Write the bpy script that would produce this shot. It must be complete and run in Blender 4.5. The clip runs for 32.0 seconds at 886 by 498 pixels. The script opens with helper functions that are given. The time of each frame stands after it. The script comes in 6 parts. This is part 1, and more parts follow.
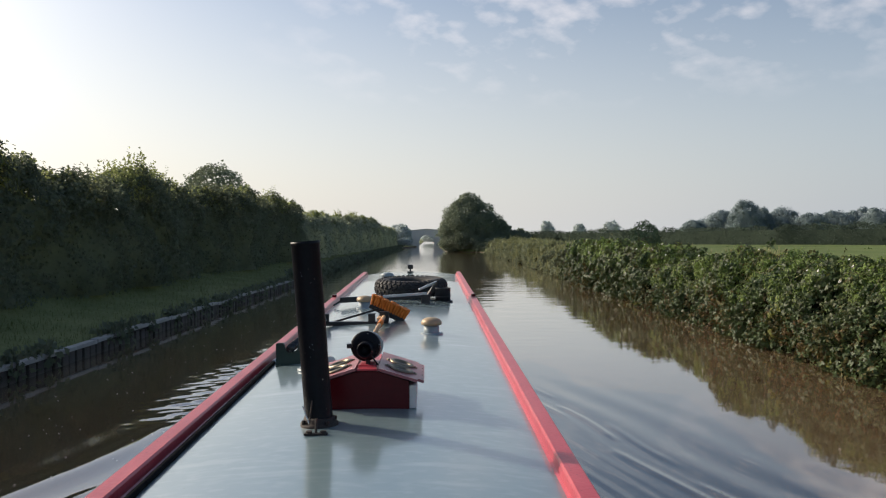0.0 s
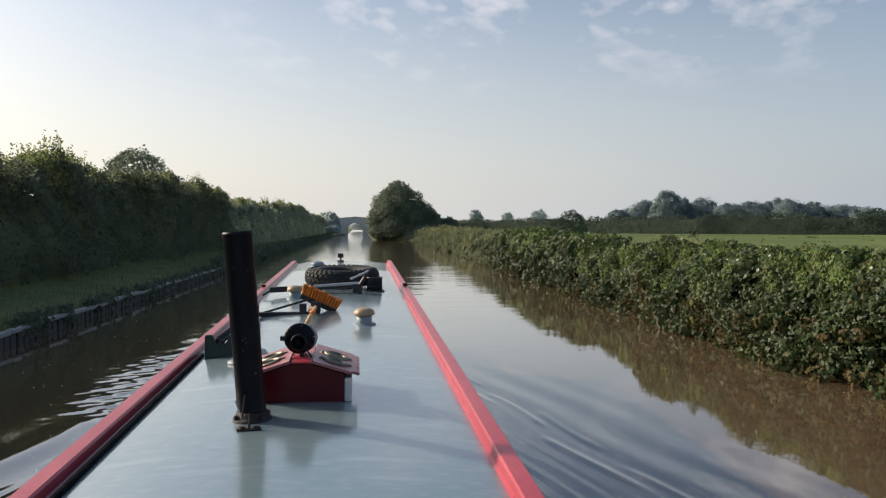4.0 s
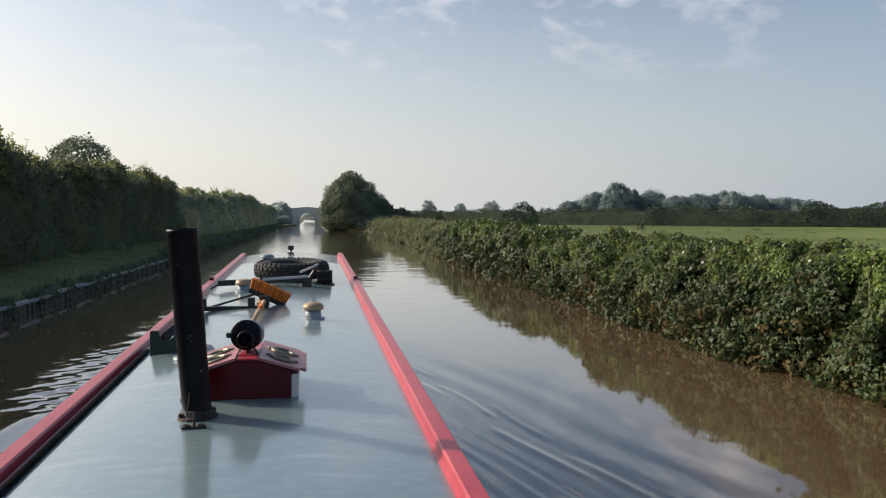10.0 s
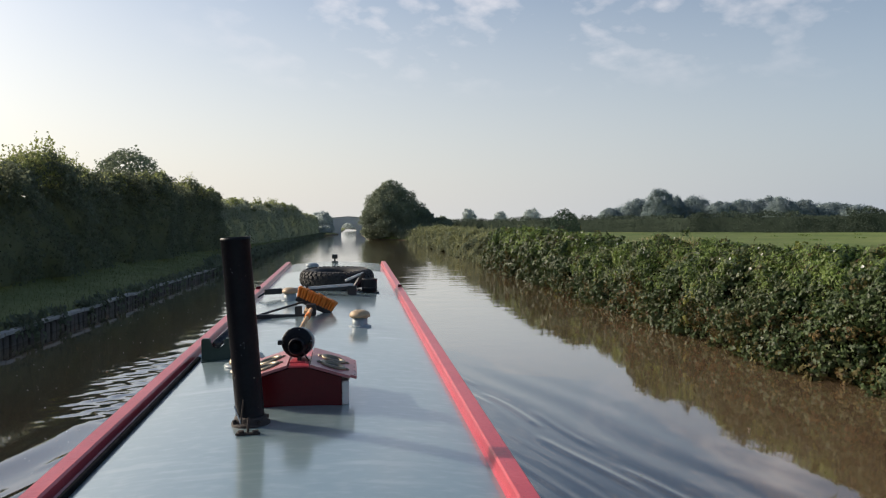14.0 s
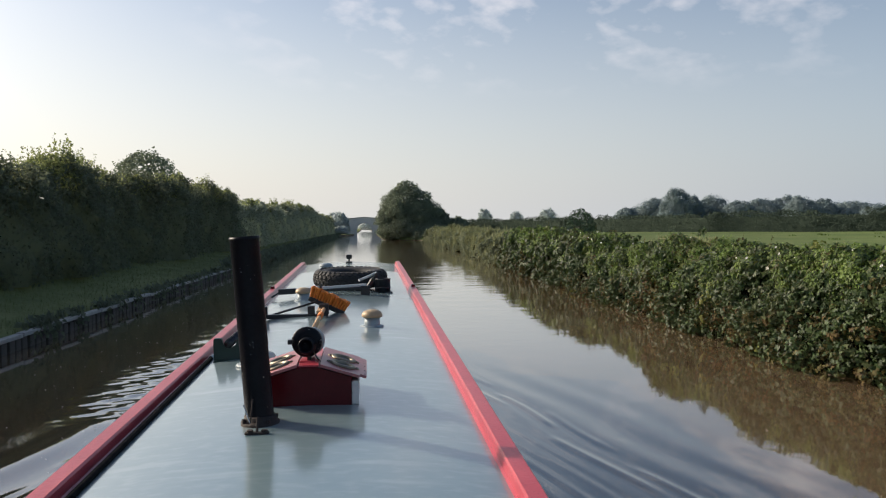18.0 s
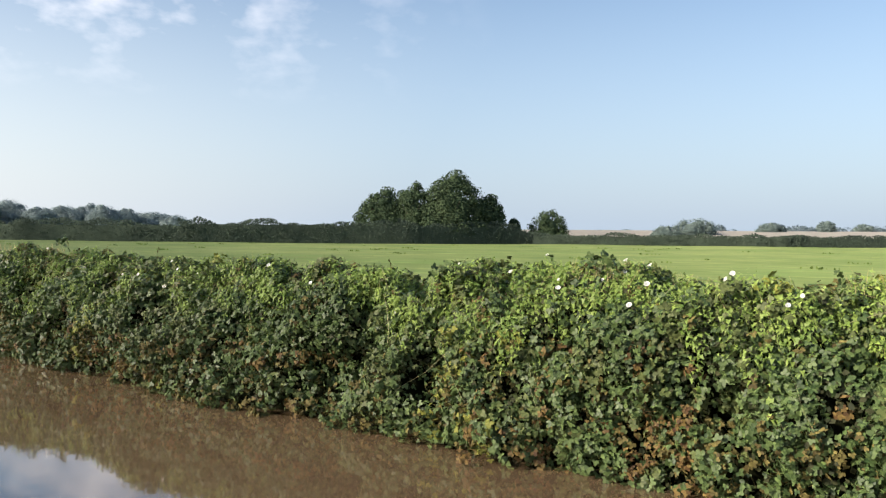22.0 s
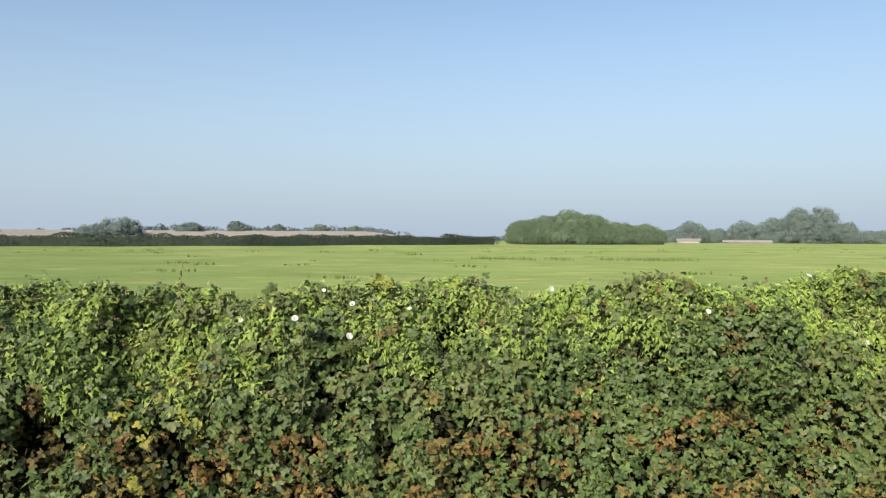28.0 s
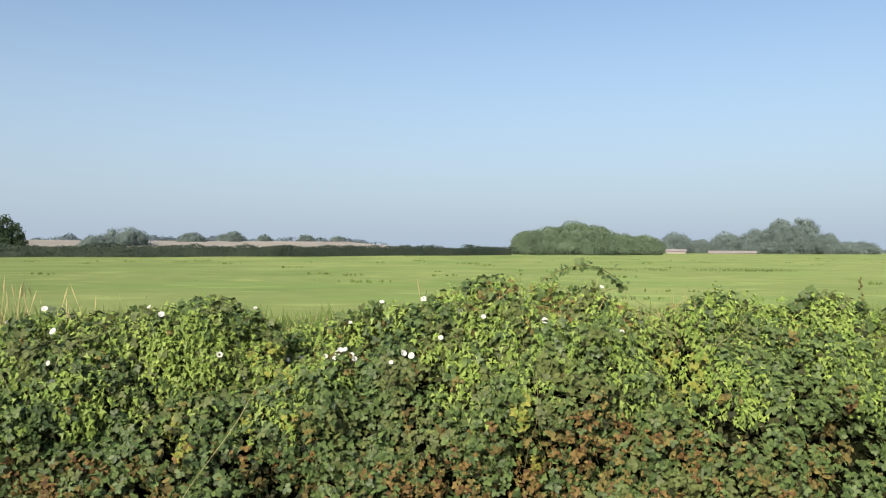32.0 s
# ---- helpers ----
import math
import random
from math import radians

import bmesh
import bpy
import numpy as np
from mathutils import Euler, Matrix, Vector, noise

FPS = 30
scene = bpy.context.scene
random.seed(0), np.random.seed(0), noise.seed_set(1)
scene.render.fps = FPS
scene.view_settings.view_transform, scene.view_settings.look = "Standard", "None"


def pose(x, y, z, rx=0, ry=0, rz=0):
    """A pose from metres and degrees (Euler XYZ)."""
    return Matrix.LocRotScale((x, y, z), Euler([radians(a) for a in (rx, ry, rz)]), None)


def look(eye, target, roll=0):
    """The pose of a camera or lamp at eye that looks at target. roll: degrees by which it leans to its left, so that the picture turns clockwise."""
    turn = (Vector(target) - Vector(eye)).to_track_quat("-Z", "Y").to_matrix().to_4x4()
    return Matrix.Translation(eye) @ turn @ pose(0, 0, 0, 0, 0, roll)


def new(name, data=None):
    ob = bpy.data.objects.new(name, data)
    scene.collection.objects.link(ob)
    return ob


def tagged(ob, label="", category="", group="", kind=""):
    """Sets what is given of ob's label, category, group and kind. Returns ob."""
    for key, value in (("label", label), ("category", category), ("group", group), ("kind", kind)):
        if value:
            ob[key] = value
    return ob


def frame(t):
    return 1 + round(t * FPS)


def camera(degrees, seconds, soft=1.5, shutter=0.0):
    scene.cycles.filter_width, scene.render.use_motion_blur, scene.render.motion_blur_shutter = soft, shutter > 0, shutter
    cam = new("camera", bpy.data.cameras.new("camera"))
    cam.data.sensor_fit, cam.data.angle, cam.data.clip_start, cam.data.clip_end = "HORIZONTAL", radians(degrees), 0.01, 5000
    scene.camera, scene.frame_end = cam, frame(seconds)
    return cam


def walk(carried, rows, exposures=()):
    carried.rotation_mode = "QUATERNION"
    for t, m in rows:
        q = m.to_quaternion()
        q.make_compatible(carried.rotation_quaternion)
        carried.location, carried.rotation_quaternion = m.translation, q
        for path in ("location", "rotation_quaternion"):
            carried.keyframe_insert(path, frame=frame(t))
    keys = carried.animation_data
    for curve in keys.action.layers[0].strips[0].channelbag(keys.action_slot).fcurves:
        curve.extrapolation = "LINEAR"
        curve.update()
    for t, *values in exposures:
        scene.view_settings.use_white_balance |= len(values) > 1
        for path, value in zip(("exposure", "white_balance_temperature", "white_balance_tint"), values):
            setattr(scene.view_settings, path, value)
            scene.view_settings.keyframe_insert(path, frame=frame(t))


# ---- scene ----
cam = camera(57.1, 32.0, 1.2)
# seconds, x, y, z, yaw, pitch, roll
PATH = [
    (0.0, 0.015, -0.017, 2.267, -1.09, -0.73, 0.31),
    (0.5, 0.020, -0.005, 2.265, -1.52, -0.71, 0.33),
    (1.0, 0.024, -0.005, 2.265, -2.68, -0.67, 0.35),
    (1.5, 0.027, -0.007, 2.269, -3.22, -0.64, 0.36),
    (2.0, 0.032, -0.006, 2.269, -3.77, -0.68, 0.37),
    (2.5, 0.036, 0.002, 2.272, -4.76, -1.08, 0.24),
    (4.5, -0.025, 0.020, 2.282, -7.12, -1.83, -0.00),
    (5.0, -0.007, 0.020, 2.286, -8.69, -2.19, -0.10),
    (5.5, -0.005, 0.023, 2.286, -9.41, -2.24, -0.13),
    (6.0, -0.012, 0.036, 2.288, -9.74, -2.28, -0.14),
    (6.5, -0.015, 0.025, 2.291, -9.80, -2.25, -0.09),
    (7.0, -0.013, 0.015, 2.290, -9.70, -2.25, -0.04),
    (7.5, -0.017, 0.009, 2.295, -9.57, -2.32, 0.01),
    (8.0, -0.014, 0.018, 2.293, -9.42, -2.32, 0.02),
    (8.5, -0.003, 0.008, 2.299, -9.37, -2.32, 0.00),
    (9.0, 0.000, 0.000, 2.300, -9.40, -2.30, -0.02),
    (9.5, 0.001, -0.004, 2.302, -9.43, -2.25, -0.08),
    (10.0, 0.006, -0.015, 2.306, -9.40, -2.23, -0.16),
    (10.5, 0.006, -0.016, 2.304, -9.35, -2.15, -0.26),
    (11.0, -0.001, -0.008, 2.302, -9.23, -2.10, -0.36),
    (11.5, 0.001, -0.010, 2.298, -9.03, -2.07, -0.36),
    (12.0, 0.001, -0.013, 2.300, -8.75, -1.89, -0.29),
    (12.5, -0.014, -0.007, 2.299, -8.38, -1.75, -0.16),
    (13.0, -0.024, -0.005, 2.305, -7.76, -1.70, -0.01),
    (13.5, -0.031, -0.009, 2.303, -7.13, -1.67, 0.18),
    (14.0, -0.031, -0.007, 2.300, -6.57, -1.64, 0.30),
    (14.5, -0.025, -0.005, 2.300, -6.10, -1.62, 0.21),
    (15.0, -0.029, 0.006, 2.298, -5.80, -1.57, -0.03),
    (15.5, -0.030, 0.005, 2.294, -5.56, -1.54, -0.09),
    (17.5, -0.010, 0.007, 2.294, -5.10, -1.59, 0.20),
    (18.0, -0.003, 0.004, 2.294, -5.46, -1.61, 0.47),
    (18.5, 0.006, 0.001, 2.293, -6.90, -1.57, 0.53),
    (19.0, 0.035, -0.001, 2.296, -9.35, -1.56, 0.38),
    (19.5, 0.049, 0.014, 2.304, -12.05, -1.54, 0.08),
    (20.0, 0.079, 0.016, 2.309, -15.50, -1.42, -0.19),
    (20.5, 0.070, 0.360, 2.310, -26.79, -1.25, -0.60),
    (21.0, 0.020, 1.266, 2.300, -38.10, -1.00, -1.10),
    (21.5, 0.034, 2.170, 2.300, -49.16, -0.86, -0.88),
    (22.0, 0.048, 3.074, 2.300, -51.96, -0.87, -0.75),
    (22.5, 0.062, 3.977, 2.300, -58.87, -0.75, -0.65),
    (23.0, 0.077, 4.881, 2.300, -70.46, -0.87, -0.63),
    (23.5, 0.091, 5.785, 2.300, -80.26, -0.77, -0.69),
    (24.0, 0.105, 6.689, 2.300, -81.78, -0.95, -0.72),
    (24.5, 0.119, 7.593, 2.300, -84.43, -1.07, -0.60),
    (26.5, 0.176, 11.209, 2.300, -95.20, -1.25, -0.37),
    (27.0, 0.190, 12.113, 2.300, -95.50, -1.34, -0.24),
    (27.5, 0.204, 13.017, 2.300, -95.30, -1.12, -0.23),
    (28.0, 0.218, 13.921, 2.300, -95.03, -0.55, -0.26),
    (28.5, 0.232, 14.825, 2.300, -94.95, -0.50, -0.31),
    (29.0, 0.247, 15.729, 2.300, -94.94, -0.51, -0.35),
    (29.5, 0.261, 16.633, 2.300, -95.42, -0.51, -0.38),
    (30.0, 0.275, 17.537, 2.300, -96.09, -0.46, -0.38),
    (30.5, 0.289, 18.441, 2.300, -96.67, -0.14, -0.31),
    (31.0, 0.303, 19.345, 2.300, -97.16, 0.06, -0.25),
    (31.5, 0.318, 20.249, 2.300, -97.52, 0.14, -0.24),
    (32.0, 0.332, 21.153, 2.300, -97.61, 0.19, -0.27),
]
EXPOSURES = [(0.0, 0.59, 6380, 10), (20.0, 0.62, 6330, 10), (21.0, 1.07, 6250, 9), (22.0, 1.19, 6250, 9), (23.0, 1.16, 6200, 9), (27.0, 0.97, 6180, 9), (32.0, 0.88, 6130, 9)]
walk(cam, [(t, pose(x, y, z, 90 + p, r, w)) for t, x, y, z, w, p, r in PATH], EXPOSURES)

# ---- world, sun ----
SUN_AZ, SUN_EL = radians(62), radians(26)      # to the left of the bow, above the horizon
SUN_DIR = Vector((-math.sin(SUN_AZ) * math.cos(SUN_EL), math.cos(SUN_AZ) * math.cos(SUN_EL), math.sin(SUN_EL)))


def make_world():
    w = bpy.data.worlds.new("morning_sky")
    scene.world = w
    w.use_nodes = True
    nt = w.node_tree
    n, l = nt.nodes, nt.links
    n.clear()
    out = n.new("ShaderNodeOutputWorld")
    bg = n.new("ShaderNodeBackground")
    bg.inputs["Strength"].default_value = 0.087
    sky = n.new("ShaderNodeTexSky")
    sky.sky_type = "NISHITA"
    sky.sun_disc = False
    sky.sun_elevation = SUN_EL
    sky.sun_rotation = -SUN_AZ
    sky.air_density, sky.dust_density, sky.ozone_density = 1.0, 3.0, 1.6
    tc = n.new("ShaderNodeTexCoord")
    sep = n.new("ShaderNodeSeparateXYZ")
    l.new(tc.outputs["Generated"], sep.inputs[0])
    # thin cloud sheet that curves down to the horizon
    lift = n.new("ShaderNodeMath")
    lift.operation = "ADD"
    lift.inputs[1].default_value = 0.32
    l.new(sep.outputs["Z"], lift.inputs[0])
    flat = []
    for axis in ("X", "Y"):
        d = n.new("ShaderNodeMath")
        d.operation = "DIVIDE"
        l.new(sep.outputs[axis], d.inputs[0])
        l.new(lift.outputs[0], d.inputs[1])
        flat.append(d)
    comb = n.new("ShaderNodeCombineXYZ")
    l.new(flat[0].outputs[0], comb.inputs[0])
    l.new(flat[1].outputs[0], comb.inputs[1])
    mp = n.new("ShaderNodeMapping")
    mp.inputs["Scale"].default_value = (3.4, 6.0, 1.0)
    mp.inputs["Location"].default_value = (CLOUD_X, CLOUD_Y, 0)
    turn = n.new("ShaderNodeMapping")
    turn.inputs["Rotation"].default_value = (0, 0, radians(-45))
    l.new(comb.outputs[0], turn.inputs["Vector"])
    l.new(turn.outputs[0], mp.inputs["Vector"])
    no = n.new("ShaderNodeTexNoise")
    no.inputs["Scale"].default_value = 1.0
    no.inputs["Detail"].default_value = 3.0
    no.inputs["Roughness"].default_value = 0.5
    l.new(mp.outputs[0], no.inputs["Vector"])
    ramp = n.new("ShaderNodeValToRGB")
    ramp.color_ramp.elements[0].position, ramp.color_ramp.elements[1].position = 0.50, 0.68
    # bands broken into small puffs
    puff = n.new("ShaderNodeTexNoise")
    puff.inputs["Scale"].default_value, puff.inputs["Detail"].default_value = 15.0, 4.0
    puff.inputs["Roughness"].default_value = 0.5
    l.new(turn.outputs[0], puff.inputs["Vector"])
    both = n.new("ShaderNodeMix")
    both.inputs[0].default_value = 0.42
    l.new(no.outputs["Fac"], both.inputs[2])
    l.new(puff.outputs["Fac"], both.inputs[3])
    l.new(both.outputs[0], ramp.inputs["Fac"])
    # the cloud field lies ahead and to the right, and thins out abeam
    edge = n.new("ShaderNodeMapRange")
    edge.inputs["From Min"].default_value, edge.inputs["From Max"].default_value = -0.22, 0.0
    l.new(sep.outputs["X"], edge.inputs["Value"])
    bigr = n.new("ShaderNodeMapRange")
    bigr.inputs["From Min"].default_value, bigr.inputs["From Max"].default_value = 0.55, 0.95
    l.new(sep.outputs["Y"], bigr.inputs["Value"])
    field = n.new("ShaderNodeMath")
    field.operation = "MULTIPLY"
    l.new(edge.outputs["Result"], field.inputs[0])
    l.new(bigr.outputs["Result"], field.inputs[1])
    fade = n.new("ShaderNodeMapRange")
    fade.inputs["From Min"].default_value, fade.inputs["From Max"].default_value = 0.15, 0.25
    l.new(sep.outputs["Z"], fade.inputs["Value"])
    m1 = n.new("ShaderNodeMath")
    m1.operation = "MULTIPLY"
    l.new(ramp.outputs["Color"], m1.inputs[0])
    l.new(fade.outputs["Result"], m1.inputs[1])
    m2 = n.new("ShaderNodeMath")
    m2.operation = "MULTIPLY"
    l.new(m1.outputs[0], m2.inputs[0])
    l.new(field.outputs[0], m2.inputs[1])
    m3 = n.new("ShaderNodeMath")
    m3.operation = "MULTIPLY"
    m3.inputs[1].default_value = 0.60
    l.new(m2.outputs[0], m3.inputs[0])
    # pale milky haze low over the land
    low = n.new("ShaderNodeMapRange")
    low.inputs["From Min"].default_value, low.inputs["From Max"].default_value = 0.0, 0.33
    low.inputs["To Min"].default_value, low.inputs["To Max"].default_value = HAZE_LOW, HAZE_HIGH
    l.new(sep.outputs["Z"], low.inputs["Value"])
    hz = n.new("ShaderNodeMix")
    hz.data_type = "RGBA"
    # the haze glows towards the sun
    toward = n.new("ShaderNodeVectorMath")
    toward.operation = "DOT_PRODUCT"
    toward.inputs[1].default_value = SUN_DIR
    l.new(tc.outputs["Generated"], toward.inputs[0])
    tr = n.new("ShaderNodeMapRange")
    tr.inputs["From Min"].default_value, tr.inputs["From Max"].default_value = -0.30, 0.80
    l.new(toward.outputs["Value"], tr.inputs["Value"])
    hc = n.new("ShaderNodeMix")
    hc.data_type = "RGBA"
    hc.inputs[6].default_value, hc.inputs[7].default_value = HAZE_AWAY, HAZE_SUN
    l.new(tr.outputs["Result"], hc.inputs[0])
    l.new(hc.outputs[2], hz.inputs[7])
    l.new(low.outputs["Result"], hz.inputs[0])
    l.new(sky.outputs[0], hz.inputs[6])
    mix = n.new("ShaderNodeMix")
    mix.data_type = "RGBA"
    mix.inputs[7].default_value = CLOUD_COL
    l.new(m3.outputs[0], mix.inputs[0])
    l.new(hz.outputs[2], mix.inputs[6])
    # bright misty glow round the sun
    near = n.new("ShaderNodeMath")
    near.operation = "POWER"
    near.inputs[1].default_value = 24.0
    up = n.new("ShaderNodeMath")
    up.operation = "MAXIMUM"
    up.inputs[1].default_value = 0.0
    l.new(toward.outputs["Value"], up.inputs[0])
    l.new(up.outputs[0], near.inputs[0])
    glow = n.new("ShaderNodeVectorMath")
    glow.operation = "MULTIPLY_ADD"
    glow.inputs[1].default_value = SUN_GLOW
    l.new(near.outputs[0], glow.inputs[0])
    l.new(mix.outputs[2], glow.inputs[2])
    l.new(glow.outputs[0], bg.inputs["Color"])
    l.new(bg.outputs[0], out.inputs["Surface"])


CLOUD_X, CLOUD_Y = 3.1, 0.6
HAZE_AWAY, HAZE_SUN, HAZE_LOW, HAZE_HIGH = (3.60, 4.22, 5.00, 1), (8.9, 8.35, 7.55, 1), 0.75, 0.0
CLOUD_COL = (8.2, 7.6, 7.5, 1)
SUN_GLOW = (18.0, 16.0, 12.5)
make_world()
sun_data = bpy.data.lights.new("sun", "SUN")
sun_data.energy, sun_data.angle, sun_data.color = 3.0, radians(1.2), (1.0, 0.86, 0.68)
sun = new("sun", sun_data)
sun.matrix_world = look(SUN_DIR * 50, (0, 0, 0))


# ---- materials ----
def material(name, c1, c2, rough=0.6, scale=3.0, metal=0.0, bump=0.0, bump_scale=40.0, fine=None, spec=0.5, object_space=True, island=0.0, trans=0.0):
    """Two colours mixed by noise at two sizes, fine relief, and, for loose pieces, a change from piece to piece."""
    m = bpy.data.materials.new(name)
    m.use_nodes = True
    n, l = m.node_tree.nodes, m.node_tree.links
    b = n["Principled BSDF"]
    b.inputs["Roughness"].default_value, b.inputs["Metallic"].default_value = rough, metal
    b.inputs["Specular IOR Level"].default_value = spec
    tc = n.new("ShaderNodeTexCoord")
    a = n.new("ShaderNodeTexNoise")
    a.inputs["Scale"].default_value, a.inputs["Detail"].default_value = scale, 5.0
    l.new(tc.outputs["Object"], a.inputs["Vector"])
    fac = a.outputs["Fac"]
    f = n.new("ShaderNodeTexNoise")
    f.inputs["Scale"].default_value, f.inputs["Detail"].default_value = fine or scale * 9, 3.0
    l.new(tc.outputs["Object"], f.inputs["Vector"])
    mm = n.new("ShaderNodeMix")
    mm.inputs[0].default_value = 0.35
    l.new(a.outputs["Fac"], mm.inputs[2])
    l.new(f.outputs["Fac"], mm.inputs[3])
    rng = n.new("ShaderNodeMapRange")
    rng.inputs["From Min"].default_value, rng.inputs["From Max"].default_value = 0.34, 0.66
    l.new(mm.outputs[0], rng.inputs["Value"])
    fac = rng.outputs["Result"]
    if island:
        g = n.new("ShaderNodeNewGeometry")
        k = n.new("ShaderNodeMix")
        k.inputs[0].default_value = island
        l.new(fac, k.inputs[2])
        l.new(g.outputs["Random Per Island"], k.inputs[3])
        fac = k.outputs[0]
    c = n.new("ShaderNodeMix")
    c.data_type = "RGBA"
    c.inputs[6].default_value, c.inputs[7].default_value = (*c1, 1), (*c2, 1)
    l.new(fac, c.inputs[0])
    l.new(c.outputs[2], b.inputs["Base Color"])
    if bump:
        bn = n.new("ShaderNodeTexNoise")
        bn.inputs["Scale"].default_value, bn.inputs["Detail"].default_value = bump_scale, 4.0
        l.new(tc.outputs["Object"], bn.inputs["Vector"])
        bp = n.new("ShaderNodeBump")
        bp.inputs["Strength"].default_value, bp.inputs["Distance"].default_value = bump, 0.01
        l.new(bn.outputs["Fac"], bp.inputs["Height"])
        l.new(bp.outputs["Normal"], b.inputs["Normal"])
    if trans:
        t = n.new("ShaderNodeBsdfTranslucent")
        l.new(c.outputs[2], t.inputs["Color"])
        ad = n.new("ShaderNodeMixShader")
        ad.inputs[0].default_value = trans
        l.new(b.outputs[0], ad.inputs[1])
        l.new(t.outputs[0], ad.inputs[2])
        l.new(ad.outputs[0], n["Material Output"].inputs["Surface"])
    return m


def flecks(mat, colour, scale, low, high, stretch=(1, 1, 1), amount=1.0, detail=2.0):
    """Lays small marks of another colour over a material: specks, scuffs, chips."""
    n, l = mat.node_tree.nodes, mat.node_tree.links
    b = n["Principled BSDF"]
    old = b.inputs["Base Color"].links[0].from_socket
    tc = n.new("ShaderNodeTexCoord")
    mp = n.new("ShaderNodeMapping")
    mp.inputs["Scale"].default_value = stretch
    l.new(tc.outputs["Object"], mp.inputs["Vector"])
    no = n.new("ShaderNodeTexNoise")
    no.inputs["Scale"].default_value, no.inputs["Detail"].default_value = scale, detail
    l.new(mp.outputs[0], no.inputs["Vector"])
    r = n.new("ShaderNodeMapRange")
    r.inputs["From Min"].default_value, r.inputs["From Max"].default_value, r.inputs["To Max"].default_value = low, high, amount
    l.new(no.outputs["Fac"], r.inputs["Value"])
    c = n.new("ShaderNodeMix")
    c.data_type = "RGBA"
    c.inputs[7].default_value = (*colour, 1)
    l.new(r.outputs["Result"], c.inputs[0])
    l.new(old, c.inputs[6])
    l.new(c.outputs[2], b.inputs["Base Color"])


def water_material():
    m = bpy.data.materials.new("canal_water")
    m.use_nodes = True
    n, l = m.node_tree.nodes, m.node_tree.links
    b = n["Principled BSDF"]
    b.inputs["Base Color"].default_value = (0.126, 0.086, 0.048, 1)
    b.inputs["Roughness"].default_value = 0.045
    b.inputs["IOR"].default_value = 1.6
    # extra coat layer, added only to brighten the mirrored sky
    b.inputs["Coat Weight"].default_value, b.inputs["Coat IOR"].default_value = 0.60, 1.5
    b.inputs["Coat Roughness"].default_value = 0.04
    tc = n.new("ShaderNodeTexCoord")
    mp = n.new("ShaderNodeMapping")
    mp.inputs["Scale"].default_value = (0.8, 1.0, 1.0)
    l.new(tc.outputs["Object"], mp.inputs["Vector"])
    # calm beside the boat, ruffled by the breeze further along the cut
    sep = n.new("ShaderNodeSeparateXYZ")
    l.new(tc.outputs["Object"], sep.inputs[0])
    ruffle = n.new("ShaderNodeMapRange")
    ruffle.inputs["From Min"].default_value, ruffle.inputs["From Max"].default_value = 13.0, 34.0
    ruffle.inputs["To Min"].default_value, ruffle.inputs["To Max"].default_value = 0.22, 1.0
    l.new(sep.outputs["Y"], ruffle.inputs["Value"])
    blur = n.new("ShaderNodeMapRange")
    blur.inputs["From Min"].default_value, blur.inputs["From Max"].default_value = 12.0, 48.0
    blur.inputs["To Min"].default_value, blur.inputs["To Max"].default_value = 0.045, 0.05
    l.new(sep.outputs["Y"], blur.inputs["Value"])
    l.new(blur.outputs["Result"], b.inputs["Roughness"])
    prev = None
    for s, depth in ((1.8, 0.0070), (6.0, 0.0010)):
        no = n.new("ShaderNodeTexNoise")
        no.inputs["Scale"].default_value, no.inputs["Detail"].default_value = s, 2.0
        l.new(mp.outputs[0], no.inputs["Vector"])
        bp = n.new("ShaderNodeBump")
        bp.inputs["Distance"].default_value = depth
        l.new(ruffle.outputs["Result"], bp.inputs["Strength"])
        l.new(no.outputs["Fac"], bp.inputs["Height"])
        if prev:
            l.new(prev.outputs["Normal"], bp.inputs["Normal"])
        prev = bp
    l.new(prev.outputs["Normal"], b.inputs["Normal"])
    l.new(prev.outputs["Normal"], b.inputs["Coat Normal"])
    return m


